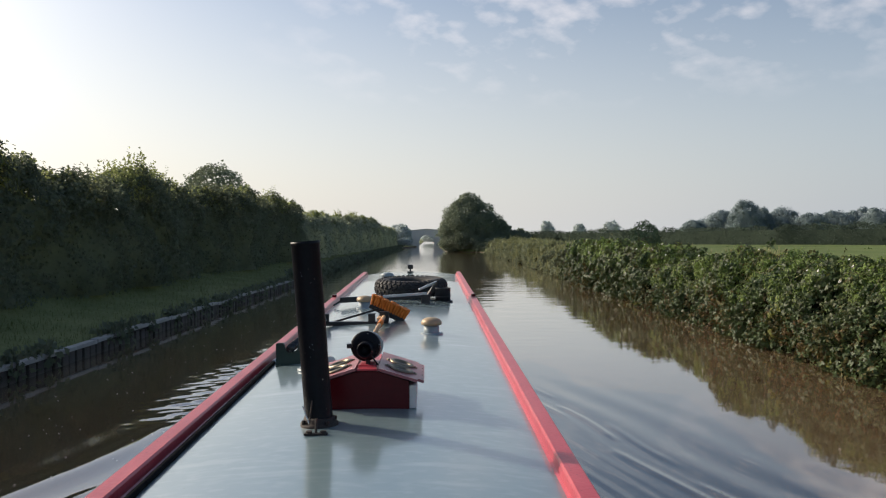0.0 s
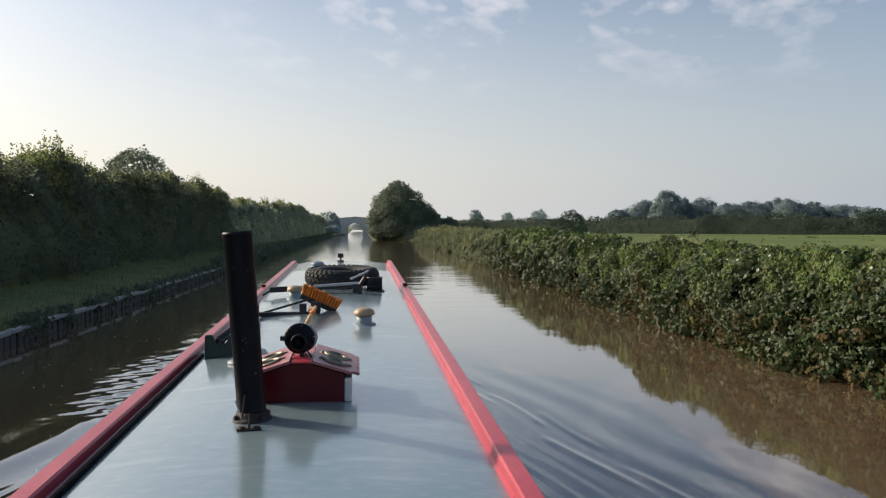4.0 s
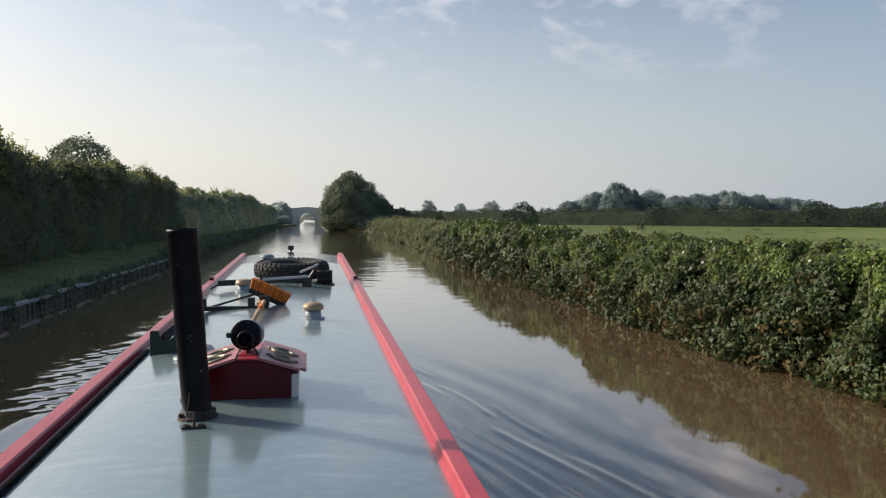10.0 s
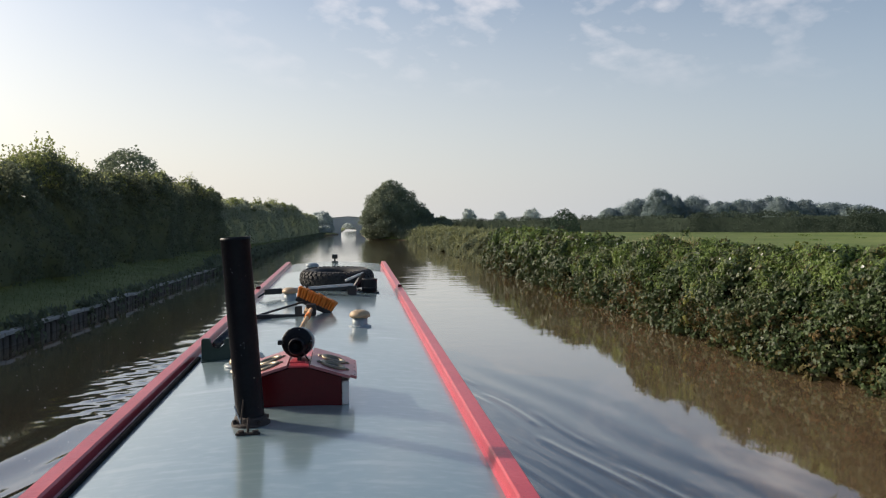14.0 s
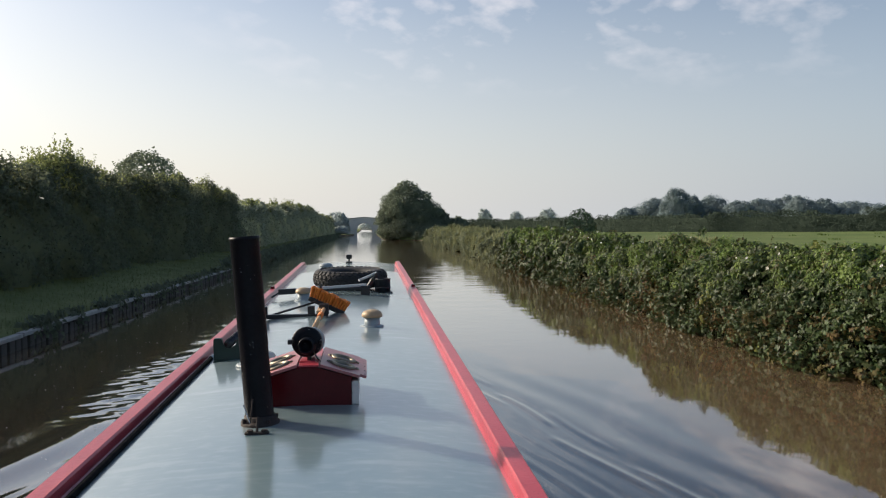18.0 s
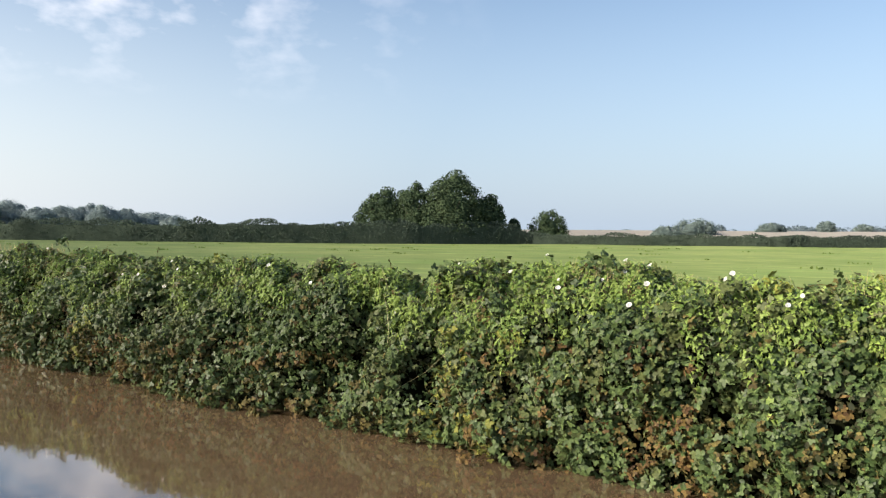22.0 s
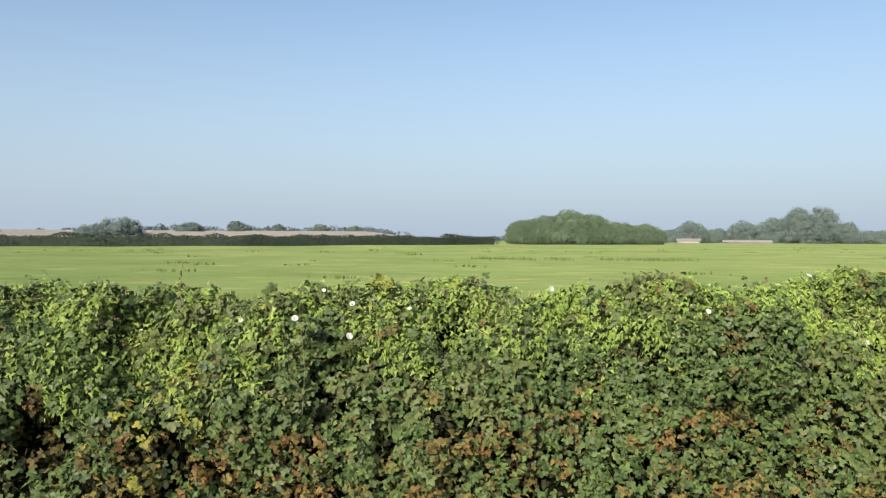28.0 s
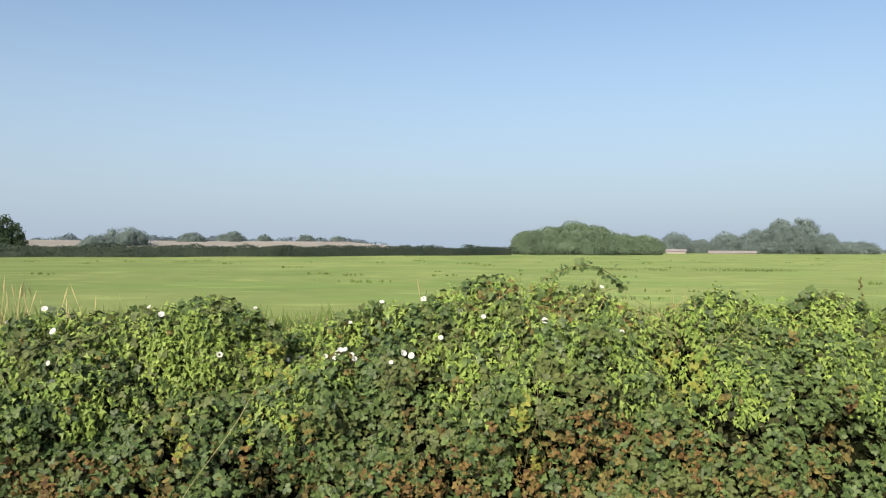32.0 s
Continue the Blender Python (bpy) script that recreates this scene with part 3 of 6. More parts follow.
def build_water():
    xs = np.concatenate([[-8.0], np.arange(-6.0, -4.2, 0.08), np.arange(-4.2, -1.2, 0.04), np.arange(-1.2, 0.9, 0.08), np.arange(0.9, 3.4, 0.028), np.arange(3.4, 8.0, 0.07), [12.0]])
    ysn = np.concatenate([np.arange(-4.0, 8.5, 0.085), np.arange(8.5, 15.0, 0.05)])
    ysm = np.concatenate([np.arange(15.0, 45.0, 0.20), np.arange(45.0, 142.0, 0.42)])
    ys = np.concatenate([[-400, -60, -20, -8], ysn, ysm, np.array([150, 200, 260, 330, 600, 2000, 4500])])
    X, Y = np.meshgrid(xs, ys)
    Z = wave(X, Y)
    nx = len(xs)
    i, j = np.meshgrid(np.arange(len(ys) - 1), np.arange(nx - 1), indexing="ij")
    a = (i * nx + j).ravel()
    idx = np.stack([a, a + 1, a + nx + 1, a + nx], 1).ravel()
    me = mesh_np("water", np.stack([X.ravel(), Y.ravel(), Z.ravel()], 1), 4, idx)
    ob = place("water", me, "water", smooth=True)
    tagged(ob, "brown canal water with wake ripples", "water", kind="structure")


build_water()

# ---- foliage ----
RNG = np.random.default_rng(7)


def lump(y, z, seed=0.0):
    """Smooth bumps of a leafy surface, about -1 to 1."""
    return (0.45 * np.sin(y * 1.35 + 1.7 * np.sin(z * 1.1 + seed) + seed) + 0.30 * np.sin(y * 2.9 + z * 2.3 + seed * 2.1)
            + 0.25 * np.sin(y * 0.55 - z * 1.9 + seed * 0.7) + 0.22 * np.sin(y * 5.7 + 2.0 * np.sin(z * 4.1) + seed * 3.3))


BROAD = np.array([(0, 0, 0), (0.46, 0.22, 0.10), (0.40, 0.62, 0.06), (0, 1.0, -0.10), (-0.40, 0.62, 0.06), (-0.46, 0.22, 0.10)])
BROAD_T = np.array([(0, 1, 2), (0, 2, 3), (0, 3, 4), (0, 4, 5)])
LEAFLET = np.array([(0, 0, 0), (0.40, 0.40, 0.09), (0.17, 0.95, -0.05), (-0.17, 0.95, -0.05), (-0.40, 0.40, 0.09)])
ARROW = np.array([(0, 0.12, 0), (0.36, 0.02, 0.06), (0, 1.0, -0.10), (-0.36, 0.02, 0.06)])


def three_leaflets():
    """A bramble leaf: three leaflets on one stalk."""
    v = []
    for turn, at, size in ((0, (0, 0.30), 0.72), (62, (0.04, 0.26), 0.60), (-62, (-0.04, 0.26), 0.60)):
        c, s = math.cos(radians(turn)), math.sin(radians(turn))
        for x, y, z in LEAFLET:
            x, y = x * size, y * size
            v.append((at[0] + c * x + s * y, at[1] - s * x + c * y, z * size))
    return np.array(v)


TRIO = three_leaflets()
KITE = np.array([(0, 0, 0), (0.38, 0.45, 0.10), (0, 1.0, -0.06), (-0.38, 0.45, 0.10)])
KITE_T = np.array([(0, 1, 2), (0, 2, 3)])
TRIO_T = np.concatenate([np.array([(0, 1, 2), (0, 2, 3), (0, 3, 4)]) + 5 * k for k in range(3)])
BLADE = np.array([(-0.03, 0, 0), (0.03, 0, 0), (0.02, 0.55, 0.03), (0, 1.0, 0.14), (-0.02, 0.55, 0.03)])
BLADE_T = np.array([(0, 1, 2), (0, 2, 4), (4, 2, 3)])


def leaves(name, pts, nrm, size, mat, parent, shape="kite", droop=0.5, jitter=0.7, spread=0.35, label=""):
    """One mesh of loose leaves at pts that face nrm, tips hanging by droop."""
    base, tris = {"kite": (KITE, KITE_T), "broad": (BROAD, BROAD_T), "trio": (TRIO, TRIO_T), "arrow": (ARROW, KITE_T), "blade": (BLADE, BLADE_T), "blade_wide": (BLADE * (2.0, 1, 1), BLADE_T), "wisp": (BLADE * (0.5, 1, 1), BLADE_T)}[shape]
    n = len(pts)
    nn = nrm + RNG.normal(0, jitter, (n, 3)) * 0.6
    nn /= np.linalg.norm(nn, axis=1, keepdims=True) + 1e-9
    up = RNG.normal(0, 1.0, (n, 3)) + np.array((0, 0, -2.0 * droop))
    t = up - (up * nn).sum(1, keepdims=True) * nn
    t /= np.linalg.norm(t, axis=1, keepdims=True) + 1e-9
    s = np.cross(t, nn)
    sz = size * (1 + RNG.uniform(-spread, spread, n))
    v = pts[:, None, :] + sz[:, None, None] * (base[None, :, 0:1] * s[:, None, :] + base[None, :, 1:2] * t[:, None, :] + base[None, :, 2:3] * nn[:, None, :])
    k = len(base)
    idx = (tris[None, :, :] + (np.arange(n) * k)[:, None, None]).reshape(-1)
    me = mesh_np(name, v.reshape(-1, 3), 3, idx)
    return place(name, me, mat, parent, label)


def sprays(p, q, k, radius, wild=0.75, hang=0.0):
    """k leaves round each of the points p, facing outwards like the leaves of a spray."""
    n = len(p) * k
    d = np.repeat(q, k, 0) + RNG.normal(0, wild, (n, 3))
    d /= np.linalg.norm(d, axis=1, keepdims=True) + 1e-9
    r = radius * RNG.uniform(0.25, 1.0, n) ** 0.6
    at = np.repeat(p, k, 0) + d * r[:, None]
    if hang:
        at[:, 2] -= hang * RNG.uniform(0, 1, n)
    return at, d


class Hedge:
    """A strip of hedge along y. side +1: its face looks to -x. Profile u from 0 (foot) to 1 (back of the top)."""

    def __init__(self, y0, y1, face, foot, top, side=1, lean=0.5, depth=1.3, rough=0.22, seed=0.0, pits=0.0, grain=0.5):
        self.y0, self.y1, self.face, self.foot, self.top, self.side, self.lean, self.depth, self.rough, self.seed = y0, y1, face, foot, top, side, lean, depth, rough, seed
        self.pits, self.grain = pits, grain

    def at(self, y, u, inset=0.0):
        top, foot = self.top(y), self.foot
        k = np.clip(u / 0.68, 0, 1)
        m = np.clip((u - 0.68) / 0.32, 0, 1)
        z = foot + (top - foot) * np.sin(k * np.pi / 2) ** 0.85 - 0.35 * m ** 2
        d = self.lean * k ** 1.6 + self.depth * m
        bump = self.rough * (1 - 0.5 * k ** 3) * lump(y, z * 1.3 + d, self.seed)
        g = self.grain
        bump = bump + 0.5 * self.rough * (vnoise(y / (0.6 * g), (z + d) / (0.7 * g), self.seed) - 0.5)
        hole = np.clip((vnoise(y / g, (z + d) / (1.5 * g), self.seed + 3.0) - 0.58) / 0.25, 0, 1)
        bump = bump - self.pits * hole * hole * (3 - 2 * hole) * (1 - 0.7 * m) * np.clip(k * 4, 0.3, 1)
        nz = 0.15 + 0.55 * k + 0.6 * m
        nx = -(1.1 - 0.9 * k - 0.1 * m)
        q = np.sqrt(nz ** 2 + nx ** 2)
        nx, nz = nx / q, nz / q
        off = bump - inset
        x = self.face(y) + self.side * (d + nx * off)
        return np.stack([x, y, z + nz * off * np.clip(k * 1.5, 0, 1)], -1), np.stack([self.side * nx, 0 * y, nz], -1)

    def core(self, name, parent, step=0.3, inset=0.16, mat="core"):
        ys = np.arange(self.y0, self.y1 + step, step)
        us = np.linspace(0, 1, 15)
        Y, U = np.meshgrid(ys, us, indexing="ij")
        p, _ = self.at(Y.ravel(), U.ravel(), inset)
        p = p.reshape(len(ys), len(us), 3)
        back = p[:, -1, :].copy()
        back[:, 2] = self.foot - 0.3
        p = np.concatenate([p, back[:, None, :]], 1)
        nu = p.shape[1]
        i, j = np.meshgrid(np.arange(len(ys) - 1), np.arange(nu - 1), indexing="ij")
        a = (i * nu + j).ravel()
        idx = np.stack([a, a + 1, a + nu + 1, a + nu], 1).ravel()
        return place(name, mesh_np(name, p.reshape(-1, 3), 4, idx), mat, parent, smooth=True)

    def scatter(self, n, u0=0.0, u1=1.0, deep=0.14, out=0.05, keep=None, reach=None):
        y = RNG.uniform(*(reach or (self.y0, self.y1)), n)
        u = RNG.uniform(u0, u1, n)
        if keep is not None:
            ok = RNG.uniform(0, 1, n) < keep(y, u)
            y, u = y[ok], u[ok]
        ins = RNG.uniform(-out, deep, len(y))
        return self.at(y, u, ins)


def patch(y, u, seed):
    """Where bindweed has climbed over the brambles."""
    return np.clip((vnoise(y / 0.9, u * 3.2, seed) + 0.60 * u - 0.33) * 3.0, 0, 1)


def build_bramble_hedge():
    h = tagged(new("bramble_hedge"), "dense bramble hedge with pale bindweed and withered leaves", "hedge", kind="stuff")
    top_pts = [(-16, 1.95), (3.5, 1.80), (4.6, 1.79), (5.4, 1.74), (6.0, 1.80), (6.5, 1.92), (7.2, 1.96), (7.8, 1.95), (8.4, 1.82), (8.9, 1.84), (9.5, 1.72), (10.3, 1.70), (11.0, 1.78), (11.7, 1.83), (12.4, 1.74), (13.1, 1.72), (13.9, 1.60),
               (14.6, 1.66), (15.3, 1.78), (16.0, 1.81), (16.7, 1.77), (17.3, 1.76), (18.1, 1.66), (18.6, 1.72), (18.9, 1.98), (19.4, 2.02), (19.9, 1.83), (20.5, 1.71), (21.0, 1.62), (21.6, 1.58), (22.3, 1.60), (23.1, 1.60), (24.2, 1.36), (25.2, 1.28), (26.4, 1.6), (29, 1.85), (34, 1.92), (40, 1.95), (46, 1.85), (51, 1.7)]
    hd = Hedge(-16, 50, lambda y: right_edge(y) - 0.05, -0.02, lambda y: interp(y, top_pts) + 0.06 + 0.11 * (vnoise(y / 0.42, y * 0, 5.0) - 0.5), 1, 1.15, 1.5, 0.30, 2.0, 0.42, 0.55)
    hd.core("inner_core", h, 0.12, 0.46)
    # stretches along the bank: where, how dense, how large the leaves
    near, ahead, astern = ((2, 27), 1.0, 1.0), ((27, 50), 0.26, 1.85), ((-16, 2), 0.10, 1.9)

    def gaps(y, u):
        return np.clip(1.25 - 1.1 * vnoise(y / 0.30, u * 6.0, 7.0), 0.30, 1)

    def bare(y, u):
        return gaps(y, u) * (1 - 0.86 * patch(y, u, 1.0) * np.clip((u - 0.27) / 0.15, 0, 1))

    def overgrown(y, u):
        return (0.35 + 0.65 * gaps(y, u)) * np.clip(patch(y, u, 1.0), 0, 1) * np.clip((u - 0.20) / 0.16, 0, 1)

    def low(y, u):
        return np.clip(np.where(u < 0.17, 1.0, 0.10) * (0.35 + 1.3 * vnoise(y / 0.7, u * 5, 4.0)), 0, 1)

    def blotch(seed, least, sy=0.8, su=4.0):
        return lambda y, u: np.clip((vnoise(y / sy, u * su, seed) - least) * 6, 0, 1)
    for reach, dense, big in (near, ahead, astern):
        m = (reach[1] - reach[0]) * dense
        p, q = hd.scatter(int(480 * m), 0.0, 0.97, 0.26, -0.02, bare, reach)
        p, q = sprays(p, q, 13, 0.17 * big ** 0.6)
        leaves("bramble_leaves", p, q, 0.068 * big, "bramble", h, "trio", 0.4, 0.75)
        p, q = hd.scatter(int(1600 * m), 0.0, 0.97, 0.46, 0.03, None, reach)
        leaves("shaded_bramble_leaves", p, q, 0.060 * big, "shaded_bramble", h, "kite", 0.4, 0.7)
        p, q = hd.scatter(int(120 * m), 0.0, 0.95, 0.22, 0.0, blotch(14.0, 0.45), reach)
        p, q = sprays(p, q, 11, 0.16 * big ** 0.6)
        leaves("olive_bramble_leaves", p, q, 0.072 * big, "olive", h, "trio", 0.4, 0.75)
        p, q = hd.scatter(int(640 * m), 0.20, 0.97, 0.08, 0.06, overgrown, reach)
        p, q = sprays(p, q, 16, 0.10 * big ** 0.6, 0.6, 0.22)
        leaves("bindweed_leaves", p, q, 0.050 * big, "bindweed", h, "arrow", 1.3, 0.45)
        p, q = hd.scatter(int(150 * m), 0.0, 0.95, 0.20, 0.0, low, reach)
        p, q = sprays(p, q, 8, 0.15 * big ** 0.6, 0.9)
        leaves("withered_leaves", p, q, 0.062 * big, "wither", h, "trio", 0.7, 0.6)
        if reach[0] != 2:
            continue
        p, q = hd.scatter(int(36 * m), 0.0, 0.62, 0.14, 0.0, blotch(21.0, 0.74, 0.55, 4.5), reach)
        p, q = sprays(p, q, 9, 0.13 * big ** 0.6)
        leaves("russet_leaves", p, q, 0.060 * big, "russet", h, "trio", 0.6, 0.6)
        p, q = hd.scatter(int(24 * m), 0.0, 0.18, 0.10, 0.02, blotch(25.0, 0.45, 0.5, 5.0), reach)
        p, q = sprays(p, q, 8, 0.13 * big ** 0.6)
        leaves("russet_leaves", p, q, 0.060 * big, "russet", h, "trio", 0.6, 0.6)
        p, q = hd.scatter(int(60 * m), 0.02, 0.75, 0.12, 0.03, blotch(9.0, 0.70, 0.7, 3.5), reach)
        p, q = sprays(p, q, 10, 0.13 * big ** 0.6)
        leaves("yellowing_leaves", p, q, 0.064 * big, "yellowing", h, "trio", 0.6, 0.6)
    # dry seed stalks standing out of the top
    p, q = hd.scatter(190, 0.62, 0.98, 0.05, 0.0, lambda y, u: np.clip(0.3 + lump(y * 0.9, 1.0, 3.0), 0.05, 1))
    p = np.repeat(p, 16, 0)
    f = np.tile(np.linspace(0, 1, 16), len(p) // 16)
    tilt = np.repeat(RNG.normal(0, 0.2, (len(p) // 16, 2)), 16, 0)
    ln = np.repeat(RNG.uniform(0.14, 0.40, len(p) // 16), 16)
    p = p + np.stack([tilt[:, 0] * f * ln, tilt[:, 1] * f * ln, f * ln], 1)
    leaves("seed_stalks", p, RNG.normal(0, 1, (len(p), 3)), 0.038, "wither", h, "kite", -0.6, 0.6)
    # fine dry grass grown through the top
    p, q = hd.scatter(12000, 0.40, 0.98, 0.05, 0.03, lambda y, u: np.clip(lump(y * 0.8, u * 2.0, 12.0) - 0.05, 0, 1), (2, 34))
    leaves("dry_grass_blades", p, RNG.normal(0, 1, (len(p), 3)) * (1, 1, 0.2), 0.15, "straw", h, "wisp", -0.9, 0.8)
    # loose sprays that stand out of the top
    n = 430
    y = RNG.uniform(2, 49, n)
    base, _ = hd.at(y, RNG.uniform(0.5, 0.95, n), 0.05)
    pts, nr = [], []
    for b in base:
        ln, d = RNG.uniform(0.12, 0.38), RNG.normal(0, 0.4, 3)
        for k in range(9):
            f = k / 8
            pts.append(b + np.array((d[0], d[1], 1.0 - 0.8 * f)) * ln * f + RNG.normal(0, 0.02, 3))
            nr.append(RNG.normal(0, 1, 3) + (0, 0, 0.6))
    leaves("loose_sprays", np.array(pts), np.array(nr), 0.085, "bramble", h, "trio", 0.3, 0.6)
    # long bare stems trailing down over the face
    verts, faces = [], []
    for k in range(46):
        y0, u0 = RNG.uniform(2.5, 30), RNG.uniform(0.35, 0.7)
        run, drop = RNG.normal(0, 0.8), RNG.uniform(0.12, 0.4)
        f = np.linspace(0, 1, 9)
        line, nrm = hd.at(y0 + run * f + 0.05 * np.sin(f * 5 + k), np.maximum(u0 - drop * f, 0.02), -0.11 - 0.07 * np.sin(f * 3.0))
        w = RNG.uniform(0.0012, 0.0028)
        b = len(verts)
        for c in line:
            verts += [(c[0] - w, c[1] - w, c[2]), (c[0] - w, c[1] + w, c[2] + w), (c[0] + w, c[1], c[2] - w)]
        for i in range(8):
            for j in range(3):
                jj = (j + 1) % 3
                faces.append((b + 3 * i + j, b + 3 * i + jj, b + 3 * i + 3 + jj, b + 3 * i + 3 + j))
    place("trailing_stems", mesh_from("trailing_stems", verts, faces), "stem", h)
    return hd, h


HEDGE, BRAMBLE = build_bramble_hedge()


def build_canes():
    """Long bramble canes that arch over the top of the hedge."""
    st = bmesh.new()
    pts, nr = [], []
    for y0, run, rise, x0 in ((19.15, -0.75, 0.22, 8.1), (12.6, 0.6, 0.2, 8.0), (7.4, -0.5, 0.22, 8.1), (26.6, -0.7, 0.25, 8.6), (16.2, 0.45, 0.16, 8.0), (4.6, 0.6, 0.2, 8.1), (21.6, 0.5, 0.18, 8.0)):
        z0 = float(HEDGE.top(np.array(y0))) - 0.06
        line = [Vector((x0 - 0.15 * f, y0 + run * f, z0 + rise * math.sin(f * 2.6) - 0.10 * f)) for f in np.linspace(0, 1, 12)]
        for a, b in zip(line, line[1:]):
            g = rod_bm(a, b, 0.004, 5)
            me = bpy.data.meshes.new("tmp")
            g.to_mesh(me)
            st.from_mesh(me)
            bpy.data.meshes.remove(me)
            g.free()
        for a in line[1:]:
            for k in range(3):
                pts.append(np.array(a) + RNG.normal(0, 0.02, 3))
                nr.append(RNG.normal(0, 0.7, 3) + (-0.3, 0, 0.7))
    part("arching_canes", st, "wither", BRAMBLE)
    leaves("cane_leaves", np.array(pts), np.array(nr), 0.085, "bramble", BRAMBLE, "trio", 0.5, 0.5)
    # a browned clump on the highest part
    n = 420
    y = RNG.normal(19.2, 0.33, n)
    p, q = HEDGE.at(y, RNG.uniform(0.5, 0.8, n), RNG.uniform(-0.07, 0.05, n))
    leaves("browned_leaves", p, q, 0.07, "wither", BRAMBLE, "trio", 0.4, 0.7)


build_canes()


def bindweed_flower():
    prof = [(0.002, 0.0), (0.008, 0.02), (0.02, 0.035), (0.036, 0.042), (0.038, 0.040)]
    bm = lathe_bm(prof, 10)
    return bm


def build_flowers():
    me = bpy.data.meshes.new("bindweed_flower")
    bm = bindweed_flower()
    bm.to_mesh(me)
    bm.free()
    me.materials.append(M["petal"])
    n = 135
    y = np.concatenate([RNG.uniform(2, 44, n - 34), RNG.normal(20.8, 0.9, 24), RNG.normal(6.8, 0.6, 10)])
    u = RNG.uniform(0.34, 0.85, n)
    p, q = HEDGE.at(y, u, -0.10)
    for a, b in zip(p, q):
        ob = new("bindweed_flower", me)
        d = Vector(b) + Vector((-0.6, RNG.normal(0, 0.5), RNG.normal(0.1, 0.3)))
        ob.matrix_world = Matrix.Translation(a) @ d.to_track_quat("Z", "Y").to_matrix().to_4x4() @ Matrix.Scale(float(RNG.uniform(0.5, 0.85)), 4)
        ob.parent = BRAMBLE


build_flowers()


def hedge_row(name, label, y0, y1, tp, face, foot, seed, n, leaf, mat, shoots, thick=1.1):
    """A tall unclipped hedge beside the towpath, with young shoots along its top."""
    h = tagged(new(name), label, "hedge", kind="stuff")
    hd = Hedge(y0, y1, face, foot, lambda y: interp(y, tp) + 0.22 * lump(y * 1.6, y * 0.2, seed) + 0.30 * (vnoise(y / 1.1, y * 0, seed) - 0.5), -1, 1.0, thick, 0.48, seed + 5.0, 0.55, 1.3)
    inner = Hedge(y0, y1, face, foot, lambda y: hd.top(y) - 0.55, -1, 0.85, 0.55, 0.40, seed + 5.0, 0.4, 1.3)
    inner.core("inner_core", h, 0.5, 0.30, mat)
    p, q = hd.scatter(n, 0.0, 1.0, 0.30, 0.10, lambda y, u: np.clip(70 / (np.abs(y) + 40), 0.25, 1.0) * np.clip(1.35 - 1.0 * vnoise(y / 0.55, u * 7.0, seed), 0.35, 1))
    leaves("hedge_leaves", p, q, leaf, mat, h, "kite", 0.2, 0.8)
    p, q = hd.scatter(n // 11, 0.30, 1.0, 0.05, 0.20, lambda y, u: np.clip((vnoise(y / 0.6, u * 8.0, seed + 2) - 0.45) * 4, 0, 1))
    p, q = sprays(p, q, 5, 0.22, 0.8)
    leaves("hedge_sprays", p, q, leaf, mat, h, "kite", 0.2, 0.6)
    p, q = hd.scatter(n // 6, 0.45, 1.0, 0.65, 0.0)
    leaves("upper_leaves", p, q, leaf * 1.1, "sunlit_top", h, "kite", 0.1, 0.9)
    y = y0 + (y1 - y0) * RNG.uniform(0, 1, shoots)
    base, _ = hd.at(y, RNG.uniform(0.55, 0.95, shoots), 0.05)
    long = np.clip((vnoise(y / 2.4, y * 0, seed + 8) - 0.25) * 1.7, 0.2, 1.25)
    pts, nr = [], []
    for b, w in zip(base, long):
        ln, dx, dy = RNG.uniform(0.25, 0.95) * w, RNG.normal(0, 0.22), RNG.normal(0, 0.22)
        for k in range(26):
            f = k / 25
            pts.append(b + np.array((dx * f, dy * f, f)) * ln + RNG.normal(0, 0.062, 3) * (1.15 - f))
            nr.append(RNG.normal(0, 1, 3))
    leaves("young_shoots", np.array(pts), np.array(nr), leaf * 0.72, "sunlit_top", h, "kite", 0.1, 0.8)
    p, q = hd.scatter(n // 10, 0.50, 1.0, 0.02, 0.22, lambda y, u: np.clip(vnoise(y / 0.8, u * 8.0, seed + 6) * 1.6 - 0.3, 0, 1) * np.clip((u - 0.5) * 4, 0, 1))
    p, q = sprays(p, q, 4, 0.20, 0.9)
    leaves("sunlit_leaves", p, q, leaf * 0.85, "sunlit_top", h, "kite", 0.1, 0.7)


def left_face(y):
    return interp(y, HEDGE_LINE) - 3.7 - 0.3 * np.sin(y * 0.4)


hedge_row("hawthorn_hedge", "tall shaded hawthorn hedge with ragged top along the towpath", -30, 66, [(-30, 4.4), (14, 4.45), (20, 4.4), (27, 4.25), (38, 4.38), (46, 4.6), (56, 4.8), (63, 4.75), (66, 4.3)], left_face, 0.7, 1.0, 205000, 0.112, "hawthorn", 1900)
hedge_row("far_towpath_hedge", "lower far hedge along the towpath, leaves paled for haze", 64, 205, [(64, 4.0), (90, 4.6), (120, 5.1), (150, 5.3), (156, 4.5), (205, 4.2)], lambda y: left_face(y) - 0.25, 0.6, 4.0, 140000, 0.19, "hazed_hedge", 1500)


